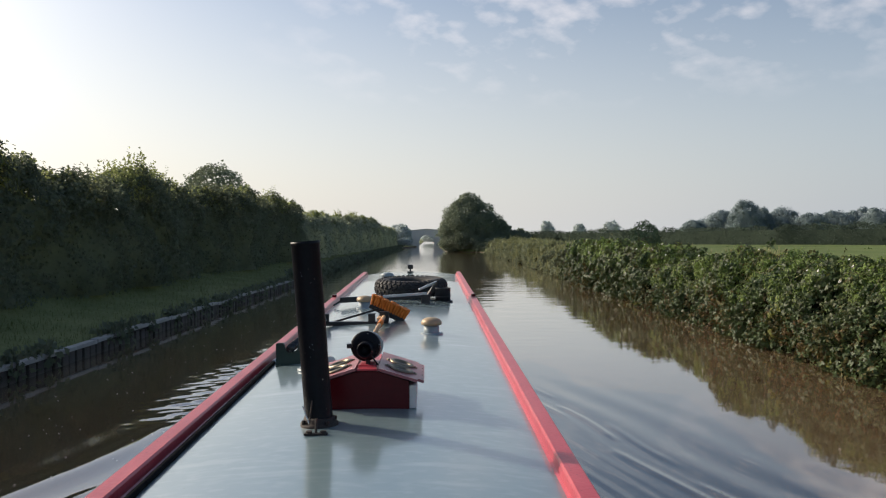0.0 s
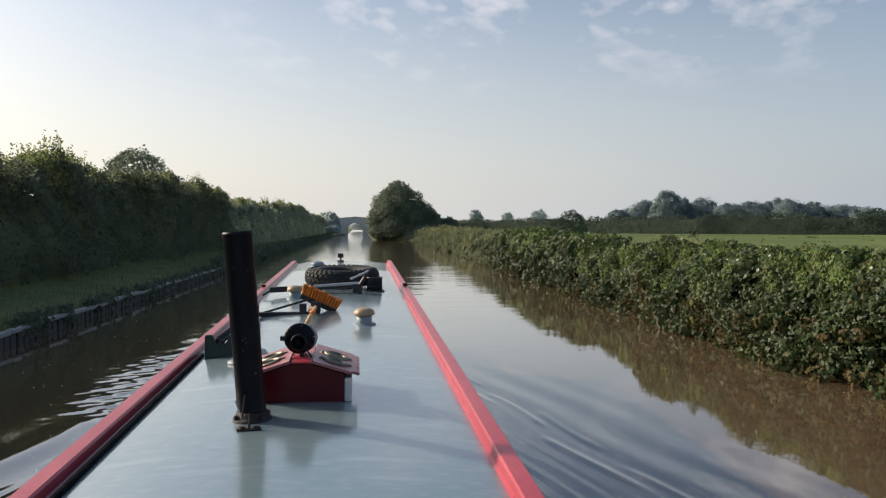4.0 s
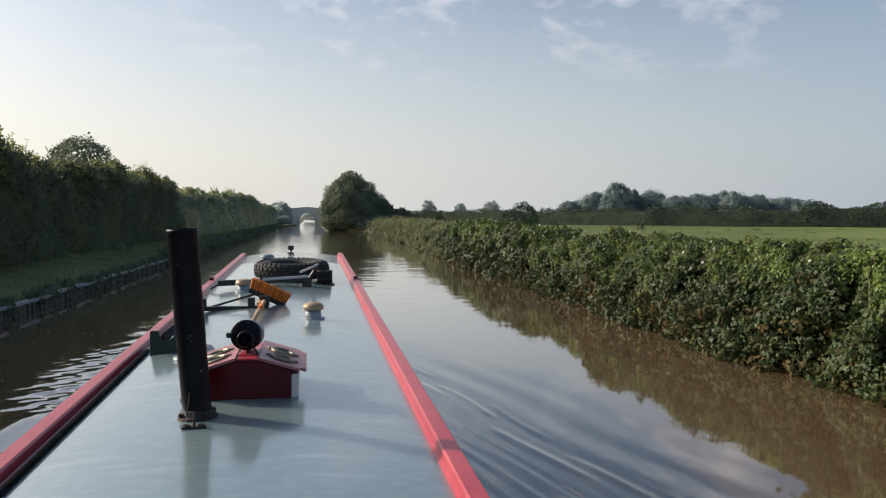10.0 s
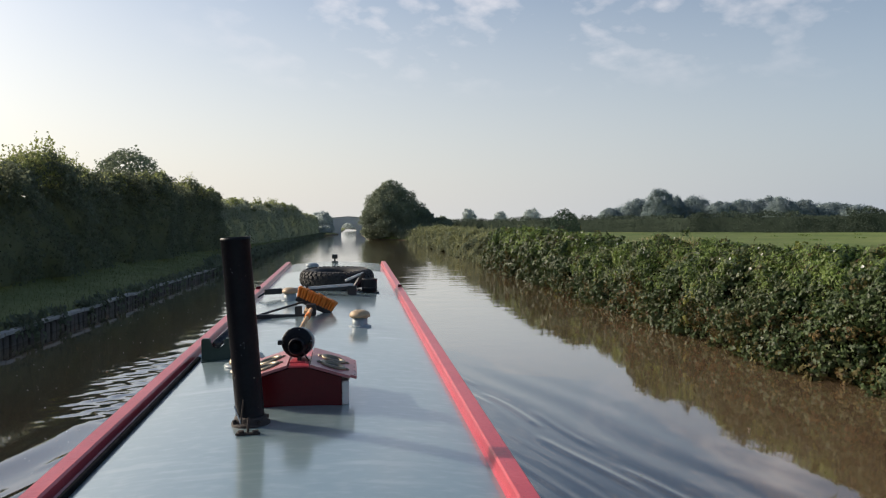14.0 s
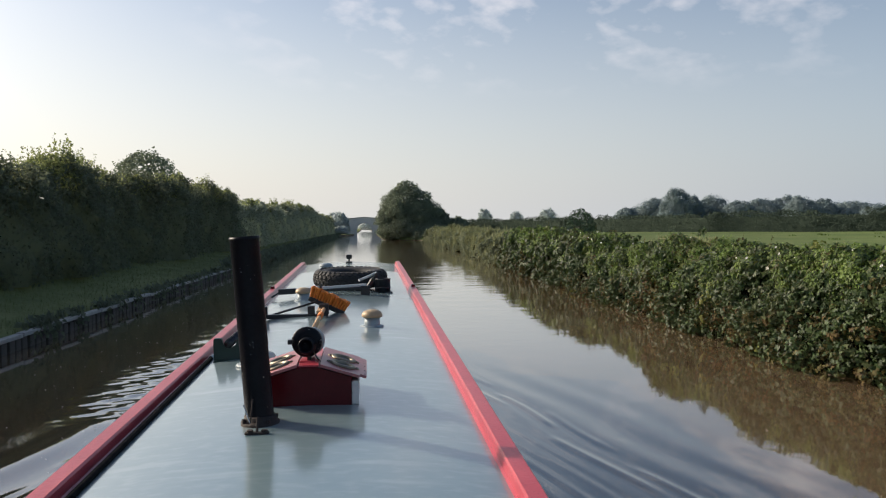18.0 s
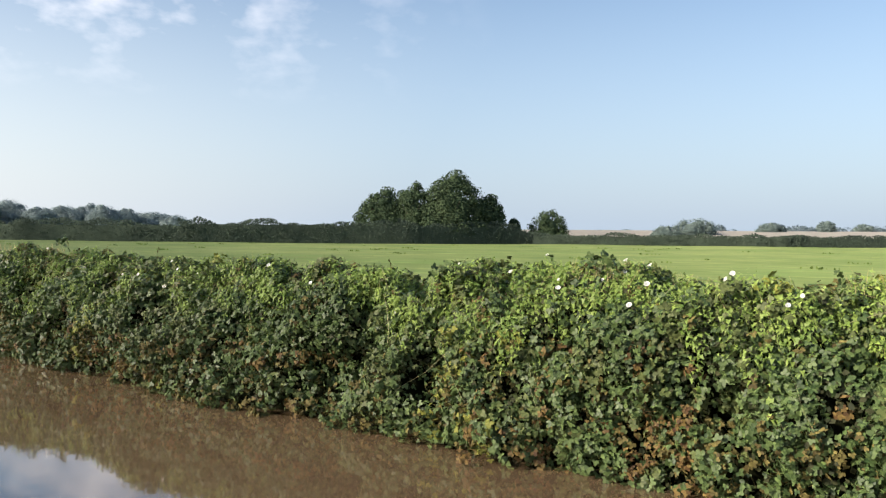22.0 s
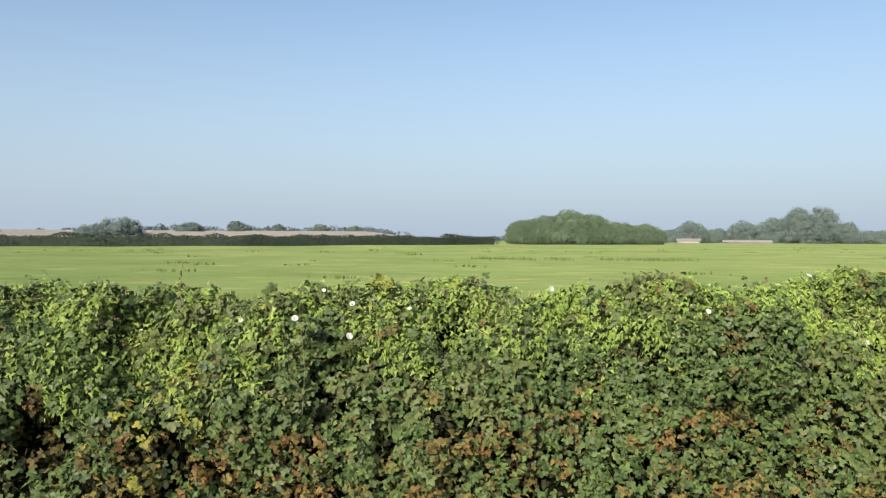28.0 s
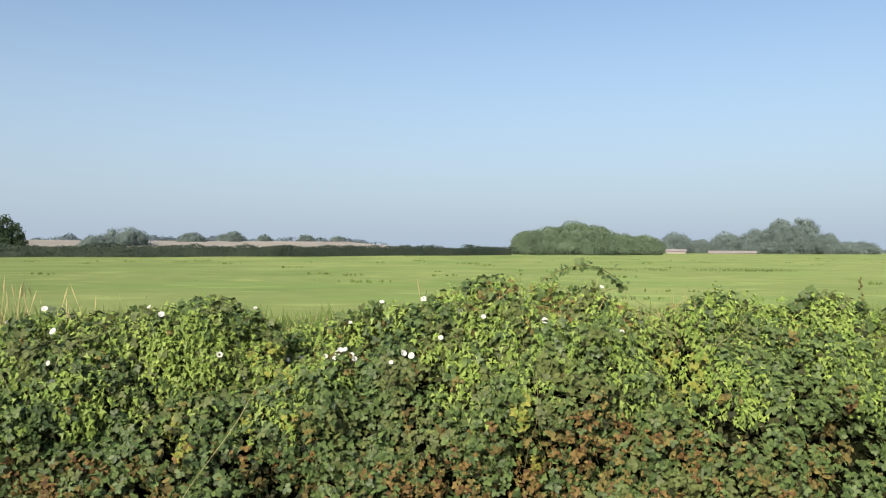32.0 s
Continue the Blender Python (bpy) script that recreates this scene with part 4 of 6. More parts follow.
def crown(lobes, n, inset=0.30):
    """Points and outward normals on the outside of a lumpy union of ellipsoids (x, y, z, rx, ry, rz)."""
    L = np.array(lobes, float)
    w = (L[:, 3] * L[:, 5])
    ps, ds, have = [], [], 0
    while have < n:
        pick = RNG.choice(len(L), n, p=w / w.sum())
        d = RNG.normal(0, 1, (n, 3))
        d /= np.linalg.norm(d, axis=1, keepdims=True)
        r = 1 - inset * RNG.uniform(0, 1, n) ** 2 + 0.12 * np.sin(d[:, 0] * 9 + pick) * np.sin(d[:, 2] * 8 + pick * 2.0) + 0.045 * RNG.normal(0, 1, n)
        p = L[pick, :3] + d * L[pick, 3:] * r[:, None]
        inside = np.zeros(n, bool)
        for c in L:
            inside |= (((p - c[:3]) / (c[3:] * 0.78)) ** 2).sum(1) < 1
        ps.append(p[~inside])
        ds.append(d[~inside])
        have += len(ps[-1])
    return np.concatenate(ps)[:n], np.concatenate(ds)[:n] + np.array((0, 0, 0.15))


def crown_lobes(cx, cy, z0, width, height, n, lean=0.0):
    """A domed crown filled out to the ground: a large body with smaller lobes all over it."""
    R, H = width / 2, height
    bulge, ragged = RNG.uniform(0.42, 0.75), RNG.uniform(0.05, 0.11)
    lean += RNG.normal(0, 0.12)
    out = [(cx, cy, z0 + 0.44 * H, 0.80 * R, 0.76 * R, 0.46 * H), (cx, cy, z0 + 0.22 * H, 0.92 * R, 0.88 * R, 0.26 * H)]
    for k in range(2 * n):
        a = k * 2.399 + 0.5 * RNG.uniform(-1, 1)
        up = (k + 0.5) / (2 * n)
        side = max(0.0, 1 - up ** 2.1) ** bulge * RNG.uniform(0.82, 1.04)
        r = R * RNG.uniform(0.17, 0.33)
        rz = min(r * RNG.uniform(0.75, 1.0), 0.3 * H)
        out.append((cx + side * math.cos(a) * (R - r) + lean * R * (up - 0.5), cy + side * math.sin(a) * (R - r), z0 + 0.10 * H + up * (0.90 * H - rz) + ragged * H * RNG.uniform(-1, 0.6), r, r, rz))
    return out


def tree(name, label, at, width, height, n, leaf, mat="tree", trunk=0.15, seed=0, lobes=9, low=0.1, core=True, category="tree", group="", lean=0.0):
    t = thing(name, label, category, at, group)
    lb = crown_lobes(0, 0, height * low, width, height * (1 - low), lobes, lean)
    p, q = crown(lb, n, 0.30 if core else 0.45)
    p[:, 2] = np.maximum(p[:, 2], 0.02 * height)
    leaves("crown", p, q, leaf, mat, t, "kite", 0.15, 0.45 if mat in ("far_tree", "mist_tree", "farm") else 1.0)
    bm = rod_bm((0, 0, -0.3), (0, 0, height * 0.55), trunk, 8, trunk * 0.5)
    for k in range(6):
        a = k * 1.05 + seed
        g = rod_bm((0, 0, height * (0.22 + 0.05 * k)), (math.cos(a) * width * 0.3, math.sin(a) * width * 0.3, height * (0.45 + 0.06 * k)), trunk * 0.45, 6, trunk * 0.15)
        me = bpy.data.meshes.new("tmp")
        g.to_mesh(me)
        bm.from_mesh(me)
        bpy.data.meshes.remove(me)
        g.free()
    part("trunk", bm, "bark", t)
    if core:
        cb = bmesh.new()
        k_in = 0.66
        for x, y, z, rx, ry, rz in lb:
            bmesh.ops.create_icosphere(cb, subdivisions=1, radius=1.0, matrix=Matrix.Translation((x, y, z)) @ Matrix.Diagonal((rx * k_in, ry * k_in, rz * k_in, 1)))
        part("inner_foliage", cb, mat, t, "", True)
    return t


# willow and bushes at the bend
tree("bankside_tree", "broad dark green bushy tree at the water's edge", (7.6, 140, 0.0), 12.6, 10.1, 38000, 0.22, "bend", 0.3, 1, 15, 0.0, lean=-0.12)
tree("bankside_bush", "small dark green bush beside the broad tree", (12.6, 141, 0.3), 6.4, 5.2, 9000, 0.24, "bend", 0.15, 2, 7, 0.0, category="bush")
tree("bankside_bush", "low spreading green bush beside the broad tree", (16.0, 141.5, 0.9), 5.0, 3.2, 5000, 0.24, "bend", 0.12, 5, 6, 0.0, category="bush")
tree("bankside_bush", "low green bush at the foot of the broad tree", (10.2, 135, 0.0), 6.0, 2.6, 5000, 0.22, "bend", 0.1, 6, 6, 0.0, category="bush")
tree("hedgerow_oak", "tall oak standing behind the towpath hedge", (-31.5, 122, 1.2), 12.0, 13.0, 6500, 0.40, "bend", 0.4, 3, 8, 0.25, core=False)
tree("sapling", "small leafy sapling on the canal bank", (11.9, 44.5, 1.1), 2.1, 2.2, 3200, 0.10, "copse", 0.04, 4, 6, 0.05, core=False)
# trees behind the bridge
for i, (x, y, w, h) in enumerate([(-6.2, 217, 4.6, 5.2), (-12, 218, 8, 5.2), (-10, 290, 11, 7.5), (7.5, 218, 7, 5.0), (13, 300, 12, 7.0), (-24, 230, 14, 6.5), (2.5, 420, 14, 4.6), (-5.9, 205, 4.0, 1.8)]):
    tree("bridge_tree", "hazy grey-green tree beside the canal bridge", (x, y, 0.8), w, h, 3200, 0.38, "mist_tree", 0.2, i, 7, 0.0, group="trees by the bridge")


# reeds and scrub at the far right bank
def build_reeds():
    h = tagged(new("reed_bank"), "brownish seeding reeds and willowherb at the water's edge", "reeds", kind="stuff")
    tp = [(44, 1.4), (50, 1.55), (60, 1.6), (75, 1.75), (92, 1.65), (104, 1.65), (112, 1.5), (119, 0.7)]
    hd = Hedge(46, 119, lambda y: right_edge(y) - 0.2, -0.02, lambda y: interp(y, tp) + 0.2 * lump(y * 0.9, y * 0.3, 3.0), 1, 0.9, 3.5, 0.55, 9.0, 0.5, 1.8)
    hd.core("reed_core", h, 0.6, 0.3)
    p, q = hd.scatter(26000, 0.0, 1.0, 0.30, 0.1)
    leaves("reed_leaves", p, q, 0.50, "reed", h, "blade_wide", -1.6, 0.7)
    p, q = hd.scatter(9500, 0.0, 0.9, 0.25, 0.05, lambda y, u: np.clip(0.5 + lump(y * 0.7, u * 3, 2.0), 0, 1))
    p, q = sprays(p, q, 9, 0.28, 0.8)
    leaves("green_scrub", p, q, 0.17, "hawthorn", h, "kite", 0.2, 0.6)
    p, q = hd.scatter(2600, 0.3, 1.0, 0.1, 0.1)
    p, q = sprays(p, q, 7, 0.22, 0.9)
    leaves("seed_heads", p, q, 0.12, "reed", h, "kite", -0.4, 0.8)


build_reeds()


# tall grass and straw between hedge and meadow
def build_straw():
    h = tagged(new("tall_grass"), "dry straw-coloured tall grass behind the hedge", "grass", kind="stuff")
    n = 5200
    y = np.concatenate([RNG.uniform(-10, 70, n - 700), RNG.normal(25.6, 0.9, 700)])
    x = right_edge(y) + RNG.uniform(1.9, 4.2, n)
    z = ground_z(x, y)
    d = RNG.normal(0, 0.22, (n, 3)) + (0, 0, 1)
    keep = np.where((y > 23.5) | (y < -2), np.clip(0.3 + 0.7 * lump(y * 0.5, x * 0.4, 8.0), 0.05, 1), 0.004) > RNG.uniform(0, 1, n)
    p = np.stack([x, y, z], 1)[keep]
    m = len(p)
    hgt = RNG.uniform(0.3, 0.8, m)
    dd = d[keep] / np.linalg.norm(d[keep], axis=1, keepdims=True)
    side = np.cross(dd, RNG.normal(0, 1, (m, 3)))
    side /= np.linalg.norm(side, axis=1, keepdims=True)
    k = np.array([(-0.004, 0), (0.004, 0), (0.003, 0.7), (0.009, 0.82), (0, 1.0), (-0.009, 0.82), (-0.003, 0.7)])
    v = p[:, None, :] + k[None, :, 0:1] * side[:, None, :] + (k[None, :, 1:2] * hgt[:, None, None]) * dd[:, None, :]
    t = np.array([(0, 1, 2), (0, 2, 6), (6, 2, 3), (6, 3, 5), (5, 3, 4)])
    idx = (t[None] + (np.arange(m) * 7)[:, None, None]).reshape(-1)
    place("stems", mesh_np("stems", v.reshape(-1, 3), 3, idx), "straw", h)


build_straw()


def build_fringe():
    """Uncut grass at the edge of the meadow, behind the brambles."""
    h = tagged(new("uncut_grass"), "fringe of uncut green grass behind the bramble hedge", "grass", kind="stuff")
    n = 30000
    y = RNG.uniform(-8, 46, n)
    d = 2.6 + 3.4 * RNG.uniform(0, 1, n) ** 1.7
    x = right_edge(y) + d
    p = np.stack([x, y, ground_z(x, y) - 0.02], 1)
    leaves("grass_blades", p, RNG.normal(0, 1, (n, 3)) * (1, 1, 0.1), 0.24, "tuft", h, "blade", -2.0, 0.5, 0.5)
    k = 2000
    y = RNG.uniform(-8, 46, k)
    x = right_edge(y) + RNG.uniform(2.4, 4.0, k)
    p = np.stack([x, y, ground_z(x, y)], 1)
    leaves("seed_grass", p, RNG.normal(0, 1, (k, 3)) * (1, 1, 0.1), 0.27, "straw", h, "wisp", -2.2, 0.7, 0.5)


build_fringe()


def build_tufts():
    """Coarser tufts scattered over the meadow."""
    h = tagged(new("meadow_tufts"), "tufts of coarse green grass across the meadow", "grass", kind="stuff")
    n = 24000
    d = 3.5 + 95 * RNG.uniform(0, 1, n) ** 1.3
    y = RNG.uniform(-60, 90, n)
    ok = RNG.uniform(0, 1, n) < np.clip(0.45 + 0.7 * lump(y * 0.25, d * 0.35, 3.0), 0.08, 1)
    d, y = d[ok], y[ok]
    x = right_edge(y) + d
    p = np.stack([x, y, ground_z(x, y) - 0.02], 1)
    leaves("grass_tufts", p, RNG.normal(0, 1, (len(p), 3)) * (1, 1, 0.1), 0.07, "tuft", h, "blade_wide", -2.2, 0.5)
    m = 2200
    c = RNG.integers(0, 150, m)
    cy, cd = RNG.uniform(-50, 80, 150), 6 + 80 * RNG.uniform(0, 1, 150)
    y, d = cy[c] + RNG.normal(0, 0.35, m), cd[c] + RNG.normal(0, 0.12, m)
    x = right_edge(y) + d
    p = np.stack([x, y, ground_z(x, y) - 0.02], 1)
    leaves("dock_tufts", p, RNG.normal(0, 1, (m, 3)) * (1, 1, 0.3), 0.12, "tuft", h, "kite", -1.0, 0.6)
    # a line of rushes along an old drain
    k = 1500
    f = RNG.uniform(0, 1, k)
    f = f[vnoise(f * 14, f * 0, 6.0) > 0.42]
    x, y = 43.5 - 4.0 * f + RNG.normal(0, 0.9, len(f)), 9.0 - 11.0 * f + RNG.normal(0, 0.15, len(f))
    p = np.stack([x, y, ground_z(x, y) - 0.02], 1)
    leaves("rushes", p, RNG.normal(0, 1, (len(p), 3)) * (1, 1, 0.1), 0.17, "rush", h, "blade_wide", -2.2, 0.5)


build_tufts()


# field hedges and far trees
def field_hedge(name, label, pts, height, leaf, per_m, mat, width=1.8, last=1.0):
    """A clipped hedge along a line of (x, y) points on the meadow."""
    h = tagged(new(name), label, "hedge", kind="stuff")
    P, N, V, Fq = [], [], [], []
    for (x0, y0), (x1, y1) in zip(pts, pts[1:]):
        ln = math.hypot(x1 - x0, y1 - y0)
        n = int(ln * per_m)
        f = RNG.uniform(-1.0 / ln, 1 + 1.0 / ln, n)
        end = last if (x1, y1) == pts[-1] else 1.0
        x, y = x0 + (x1 - x0) * f, y0 + (y1 - y0) * f
        a = RNG.uniform(0, math.pi, n)
        hh = height * (1 + (end - 1) * np.clip(f, 0, 1) ** 2) * (1 + 0.08 * lump(f * ln * 0.45, x0, y0) + 0.26 * (vnoise(f * ln / 1.1, f * 0, y0) - 0.5) + 0.24 * (vnoise(f * ln / 3.5, f * 0, x0) - 0.5))
        nx, ny = -(y1 - y0) / ln, (x1 - x0) / ln
        rz = np.where(np.abs(np.cos(a)) > 0.5, RNG.uniform(0, 1, n), 1.0 - 0.24 * RNG.uniform(0, 1, n) ** 1.3)
        off = np.cos(a) * width / 2 * np.where(np.abs(np.cos(a)) > 0.5, 1, 1)
        off = np.where(np.abs(np.cos(a)) > 0.5, np.sign(np.cos(a)) * width / 2, off)
        off = off + RNG.normal(0, 0.16, n) + 0.30 * np.sign(off) * (vnoise(f * ln / 1.3, rz * 1.5, y0 + 3.0) - 0.5)
        gz = ground_z(x, y)
        P.append(np.stack([x + nx * off, y + ny * off, gz + rz * hh], 1))
        N.append(np.stack([nx * np.sign(off), ny * np.sign(off), 0.4 + 0 * x], 1))
        st = max(2, int(ln / 4))
        for k in range(st + 1):
            g = k / st
            cx, cy = x0 + (x1 - x0) * g, y0 + (y1 - y0) * g
            z = float(ground_z(cx, cy))
            b = len(V)
            w = width * 0.38
            tall = height * 0.84 * (1 + (end - 1) * g ** 2)
            for sx, zz in ((-w, -0.2), (-w * 0.9, tall), (w * 0.9, tall), (w, -0.2)):
                V.append((cx + nx * sx, cy + ny * sx, z + zz))
            if k:
                for q in range(3):
                    Fq.append((b - 4 + q, b - 3 + q, b + 1 + q, b + q))
    place("inner_core", mesh_from("inner_core", V, Fq), "clipped", h)
    leaves("clipped_leaves", np.concatenate(P), np.concatenate(N), leaf, mat, h, "kite", 0.1, 0.8)
    return h


def polar(az, d):
    return (d * math.sin(radians(az)), d * math.cos(radians(az)))


# across the meadow, from the broad tree round to the right
field_hedge("field_hedge", "dark clipped hawthorn hedge across the far side of the meadow", [polar(6.5, 150), polar(14, 118), polar(24, 100), polar(34, 93)], 2.0, 0.16, 330, "clipped")
field_hedge("field_hedge", "taller dark hawthorn hedge beside the field oaks", [polar(33.5, 93), polar(48, 92), polar(54, 96), (82, 53.5)], 2.3, 0.16, 360, "clipped", last=0.5)
field_hedge("field_hedge", "low dark clipped hedge beyond the meadow grass", [(81, 53), (90, 27), (103, 4), (107, -2)], 1.15, 0.15, 260, "clipped", 1.3)
for i, (az, d, w, h, n) in enumerate([(48.2, 96, 7.5, 6.4, 7500), (50.4, 95, 6.5, 6.9, 6000), (53.0, 95, 9.8, 8.3, 12000), (55.6, 96, 4.8, 6.0, 4500)]):
    x, y = polar(az, d)
    tree("meadow_oak", "rounded dark green field oak in the far hedge", (x, y + 4, 1.6), w, h, n, 0.24, "tree", 0.3, i, 12, 0.0, group="oaks in the field hedge")
for az, d, w, h, label in ((59.8, 99, 5.6, 4.2, "rounded pale green bush in the far hedge"), (57.4, 97, 2.0, 3.2, "small dark bush in the far hedge")):
    x, y = polar(az, d)
    tree("meadow_bush", label, (x, y + 4, 1.6), w, h, 3200, 0.20, "tree", 0.1, 5, 7, 0.0, category="bush")
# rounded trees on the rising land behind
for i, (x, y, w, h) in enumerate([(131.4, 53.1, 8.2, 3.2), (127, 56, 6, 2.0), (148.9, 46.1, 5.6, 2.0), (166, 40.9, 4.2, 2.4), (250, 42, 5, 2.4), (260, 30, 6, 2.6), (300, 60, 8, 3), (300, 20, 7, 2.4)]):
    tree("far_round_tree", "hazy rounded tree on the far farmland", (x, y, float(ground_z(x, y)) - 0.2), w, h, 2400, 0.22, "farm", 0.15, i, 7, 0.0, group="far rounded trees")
for i, (az, d, w, h) in enumerate([(8.4, 420, 9, 9), (10.6, 440, 9, 8), (12.8, 400, 11, 8.5)]):
    x, y = polar(az, d)
    tree("far_round_tree", "hazy rounded tree on the far farmland", (x, y, 2.6), w, h, 2500, 0.5, "mist_tree", 0.15, i, 7, 0.0, group="far rounded trees")
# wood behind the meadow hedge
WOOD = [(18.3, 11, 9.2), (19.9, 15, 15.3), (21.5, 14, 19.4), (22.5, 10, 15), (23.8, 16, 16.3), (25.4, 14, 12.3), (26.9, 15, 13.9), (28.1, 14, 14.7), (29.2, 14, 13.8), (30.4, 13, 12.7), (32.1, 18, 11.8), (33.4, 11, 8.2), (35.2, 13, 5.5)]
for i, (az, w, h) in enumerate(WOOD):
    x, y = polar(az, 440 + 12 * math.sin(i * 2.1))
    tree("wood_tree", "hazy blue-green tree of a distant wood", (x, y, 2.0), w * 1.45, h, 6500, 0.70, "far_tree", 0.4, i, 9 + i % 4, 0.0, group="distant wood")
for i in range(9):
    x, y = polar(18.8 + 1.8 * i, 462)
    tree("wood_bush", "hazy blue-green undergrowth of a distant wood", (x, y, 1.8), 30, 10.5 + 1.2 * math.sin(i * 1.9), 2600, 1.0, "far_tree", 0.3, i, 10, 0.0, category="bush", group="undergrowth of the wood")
# copse beyond the field at the side
def abeam(az, d):
    x, y = polar(az, d)
    return x + 0.2, y + 13.9


for i, (az, d, w, h) in enumerate([(100.8, 138, 5.5, 4.4), (102.2, 139, 7.0, 5.2), (103.9, 138, 8.0, 5.9), (105.4, 139, 6.5, 5.3), (107.2, 152, 7.0, 4.3), (108.8, 153, 6.5, 3.9)]):
    x, y = abeam(az, d)
    tree("copse_tree", "rounded green tree of a copse beyond the meadow", (x, y, 1.75), w * 1.45, h, 11000, 0.20, "copse", 0.3, i, 14, 0.0, group="copse beyond the meadow")
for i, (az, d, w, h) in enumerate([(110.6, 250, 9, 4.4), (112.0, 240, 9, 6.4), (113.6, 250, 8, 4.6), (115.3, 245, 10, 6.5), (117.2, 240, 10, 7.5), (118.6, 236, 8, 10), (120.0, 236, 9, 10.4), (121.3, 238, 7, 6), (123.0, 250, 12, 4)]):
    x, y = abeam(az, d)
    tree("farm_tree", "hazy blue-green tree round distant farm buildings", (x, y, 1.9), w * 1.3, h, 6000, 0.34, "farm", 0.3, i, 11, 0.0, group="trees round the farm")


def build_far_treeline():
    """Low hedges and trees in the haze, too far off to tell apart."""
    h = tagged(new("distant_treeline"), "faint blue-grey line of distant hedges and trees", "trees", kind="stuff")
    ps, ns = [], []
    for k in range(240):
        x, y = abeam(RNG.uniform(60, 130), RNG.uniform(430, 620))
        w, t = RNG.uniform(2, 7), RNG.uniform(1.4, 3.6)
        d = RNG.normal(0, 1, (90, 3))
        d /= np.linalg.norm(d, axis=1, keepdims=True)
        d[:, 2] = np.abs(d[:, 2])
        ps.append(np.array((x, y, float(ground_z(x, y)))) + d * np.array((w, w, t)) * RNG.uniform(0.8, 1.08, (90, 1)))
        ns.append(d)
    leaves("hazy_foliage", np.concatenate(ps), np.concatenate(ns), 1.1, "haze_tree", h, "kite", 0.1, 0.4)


build_far_treeline()


def barn(at, rz, length, label):
    b = thing("farm_building", label, "building", at, "distant farm")
    b.rotation_euler = (0, 0, rz)
    part("wall", box_bm(-length / 2, length / 2, -3, 3, -0.5, 0.75), "barn", b)
    bm = bmesh.new()
    v = [bm.verts.new(c) for c in ((-length / 2 - 0.3, -3.3, 0.73), (length / 2 + 0.3, -3.3, 0.73), (length / 2 + 0.3, 3.3, 0.73), (-length / 2 - 0.3, 3.3, 0.73), (-length / 2 - 0.3, 0, 1.3), (length / 2 + 0.3, 0, 1.3))]
    for f in ((0, 1, 5, 4), (2, 3, 4, 5), (0, 4, 3), (1, 2, 5), (0, 3, 2, 1)):
        bm.faces.new([v[k] for k in f])
    part("roof", bm, "barn_roof", b)
    return b


x, y = abeam(111.8, 228)
barn((x, y, 2.0), radians(68), 5.6, "small pale farm building in far haze")
x, y = abeam(115.5, 226)
barn((x, y, 1.6), radians(66), 11.5, "long low pale farm building in far haze")


# ---- piling and bridge ----
def build_piling():
    p = tagged(new("bank_piling"), "weathered concrete and timber piling along the towpath edge", "retaining wall", kind="structure")
    ys = np.arange(-24, 46, 1.55)
    cap = bpy.data.meshes.new("capping")
    bm = box_bm(-0.11, 0.06, 0.004, 1.546, 0.23, 0.31, 0.015)
    bm.to_mesh(cap)
    bm.free()
    cap.materials.append(M["pile"])
    board = bpy.data.meshes.new("pile_board")
    bm = box_bm(-0.06, 0.03, 0.020, 0.260, -0.6, 0.23, 0.02)
    bm.to_mesh(board)
    bm.free()
    board.materials.append(M["pile_dark"])
    for i, y in enumerate(ys):
        x = float(left_edge(y)) + 0.04
        c = new("capping", cap)
        c.parent = p
        c.location = (x + 0.012 * math.sin(i * 2.2), y, 0.015 * math.sin(i * 1.7))
        for k in range(5):
            b = new("pile_board", board)
            b.parent = p
            b.location = (x + 0.012 * math.sin(i * 3.1 + k * 1.9), y + k * 0.31, 0.02 * math.sin(k * 5.0 + i))


def build_verge():
    """Rough grass on the towpath and at the water's edge."""
    h = tagged(new("towpath_verge"), "shaded rough grass and weeds along the towpath edge", "grass", kind="stuff")
    n = 26000
    y = RNG.uniform(-6, 1, n) + RNG.uniform(0, 1, n) ** 1.6 * 120
    o = RNG.uniform(0.05, 3.6, n)
    x = left_edge(y) - o
    z = np.interp(o, [0, 0.35, 1.2, 2.6, 3.6], [0.27, 0.31, 0.42, 0.58, 0.9])
    p = np.stack([x, y, z], 1)
    leaves("grass_blades", p, RNG.normal(0, 1, (n, 3)) * (1, 1, 0.1), 0.10, "tow", h, "blade_wide", -2.2, 0.5)
    m = 9000
    y = RNG.uniform(40, 200, m)
    p = np.stack([left_edge(y) + RNG.uniform(-0.4, 0.25, m), y, RNG.uniform(0.02, 0.6, m)], 1)
    leaves("edge_weeds", p, np.tile((1.0, -0.3, 0.3), (m, 1)), 0.30, "hawthorn", h, "kite", -0.3, 0.9)
    yy = np.array([2.5, 7.0, 9.3, 13.0, 14.2, 17.2, 18.0, 19.4, 21.5, 22.6, 24.3, 26.2, 27.0, 28.4, 30, 31.5, 33.0, 35, 37, 39, 42])
    m = 3000
    y = RNG.choice(yy, m) + RNG.normal(0, 0.28, m)
    p = np.stack([left_edge(y) + RNG.uniform(-0.2, 0.16, m), y, RNG.uniform(0.06, 0.46, m)], 1)
    leaves("overhanging_tufts", p, np.tile((1.0, 0, 0.3), (m, 1)), 0.14, "hawthorn", h, "kite", -0.3, 0.9)


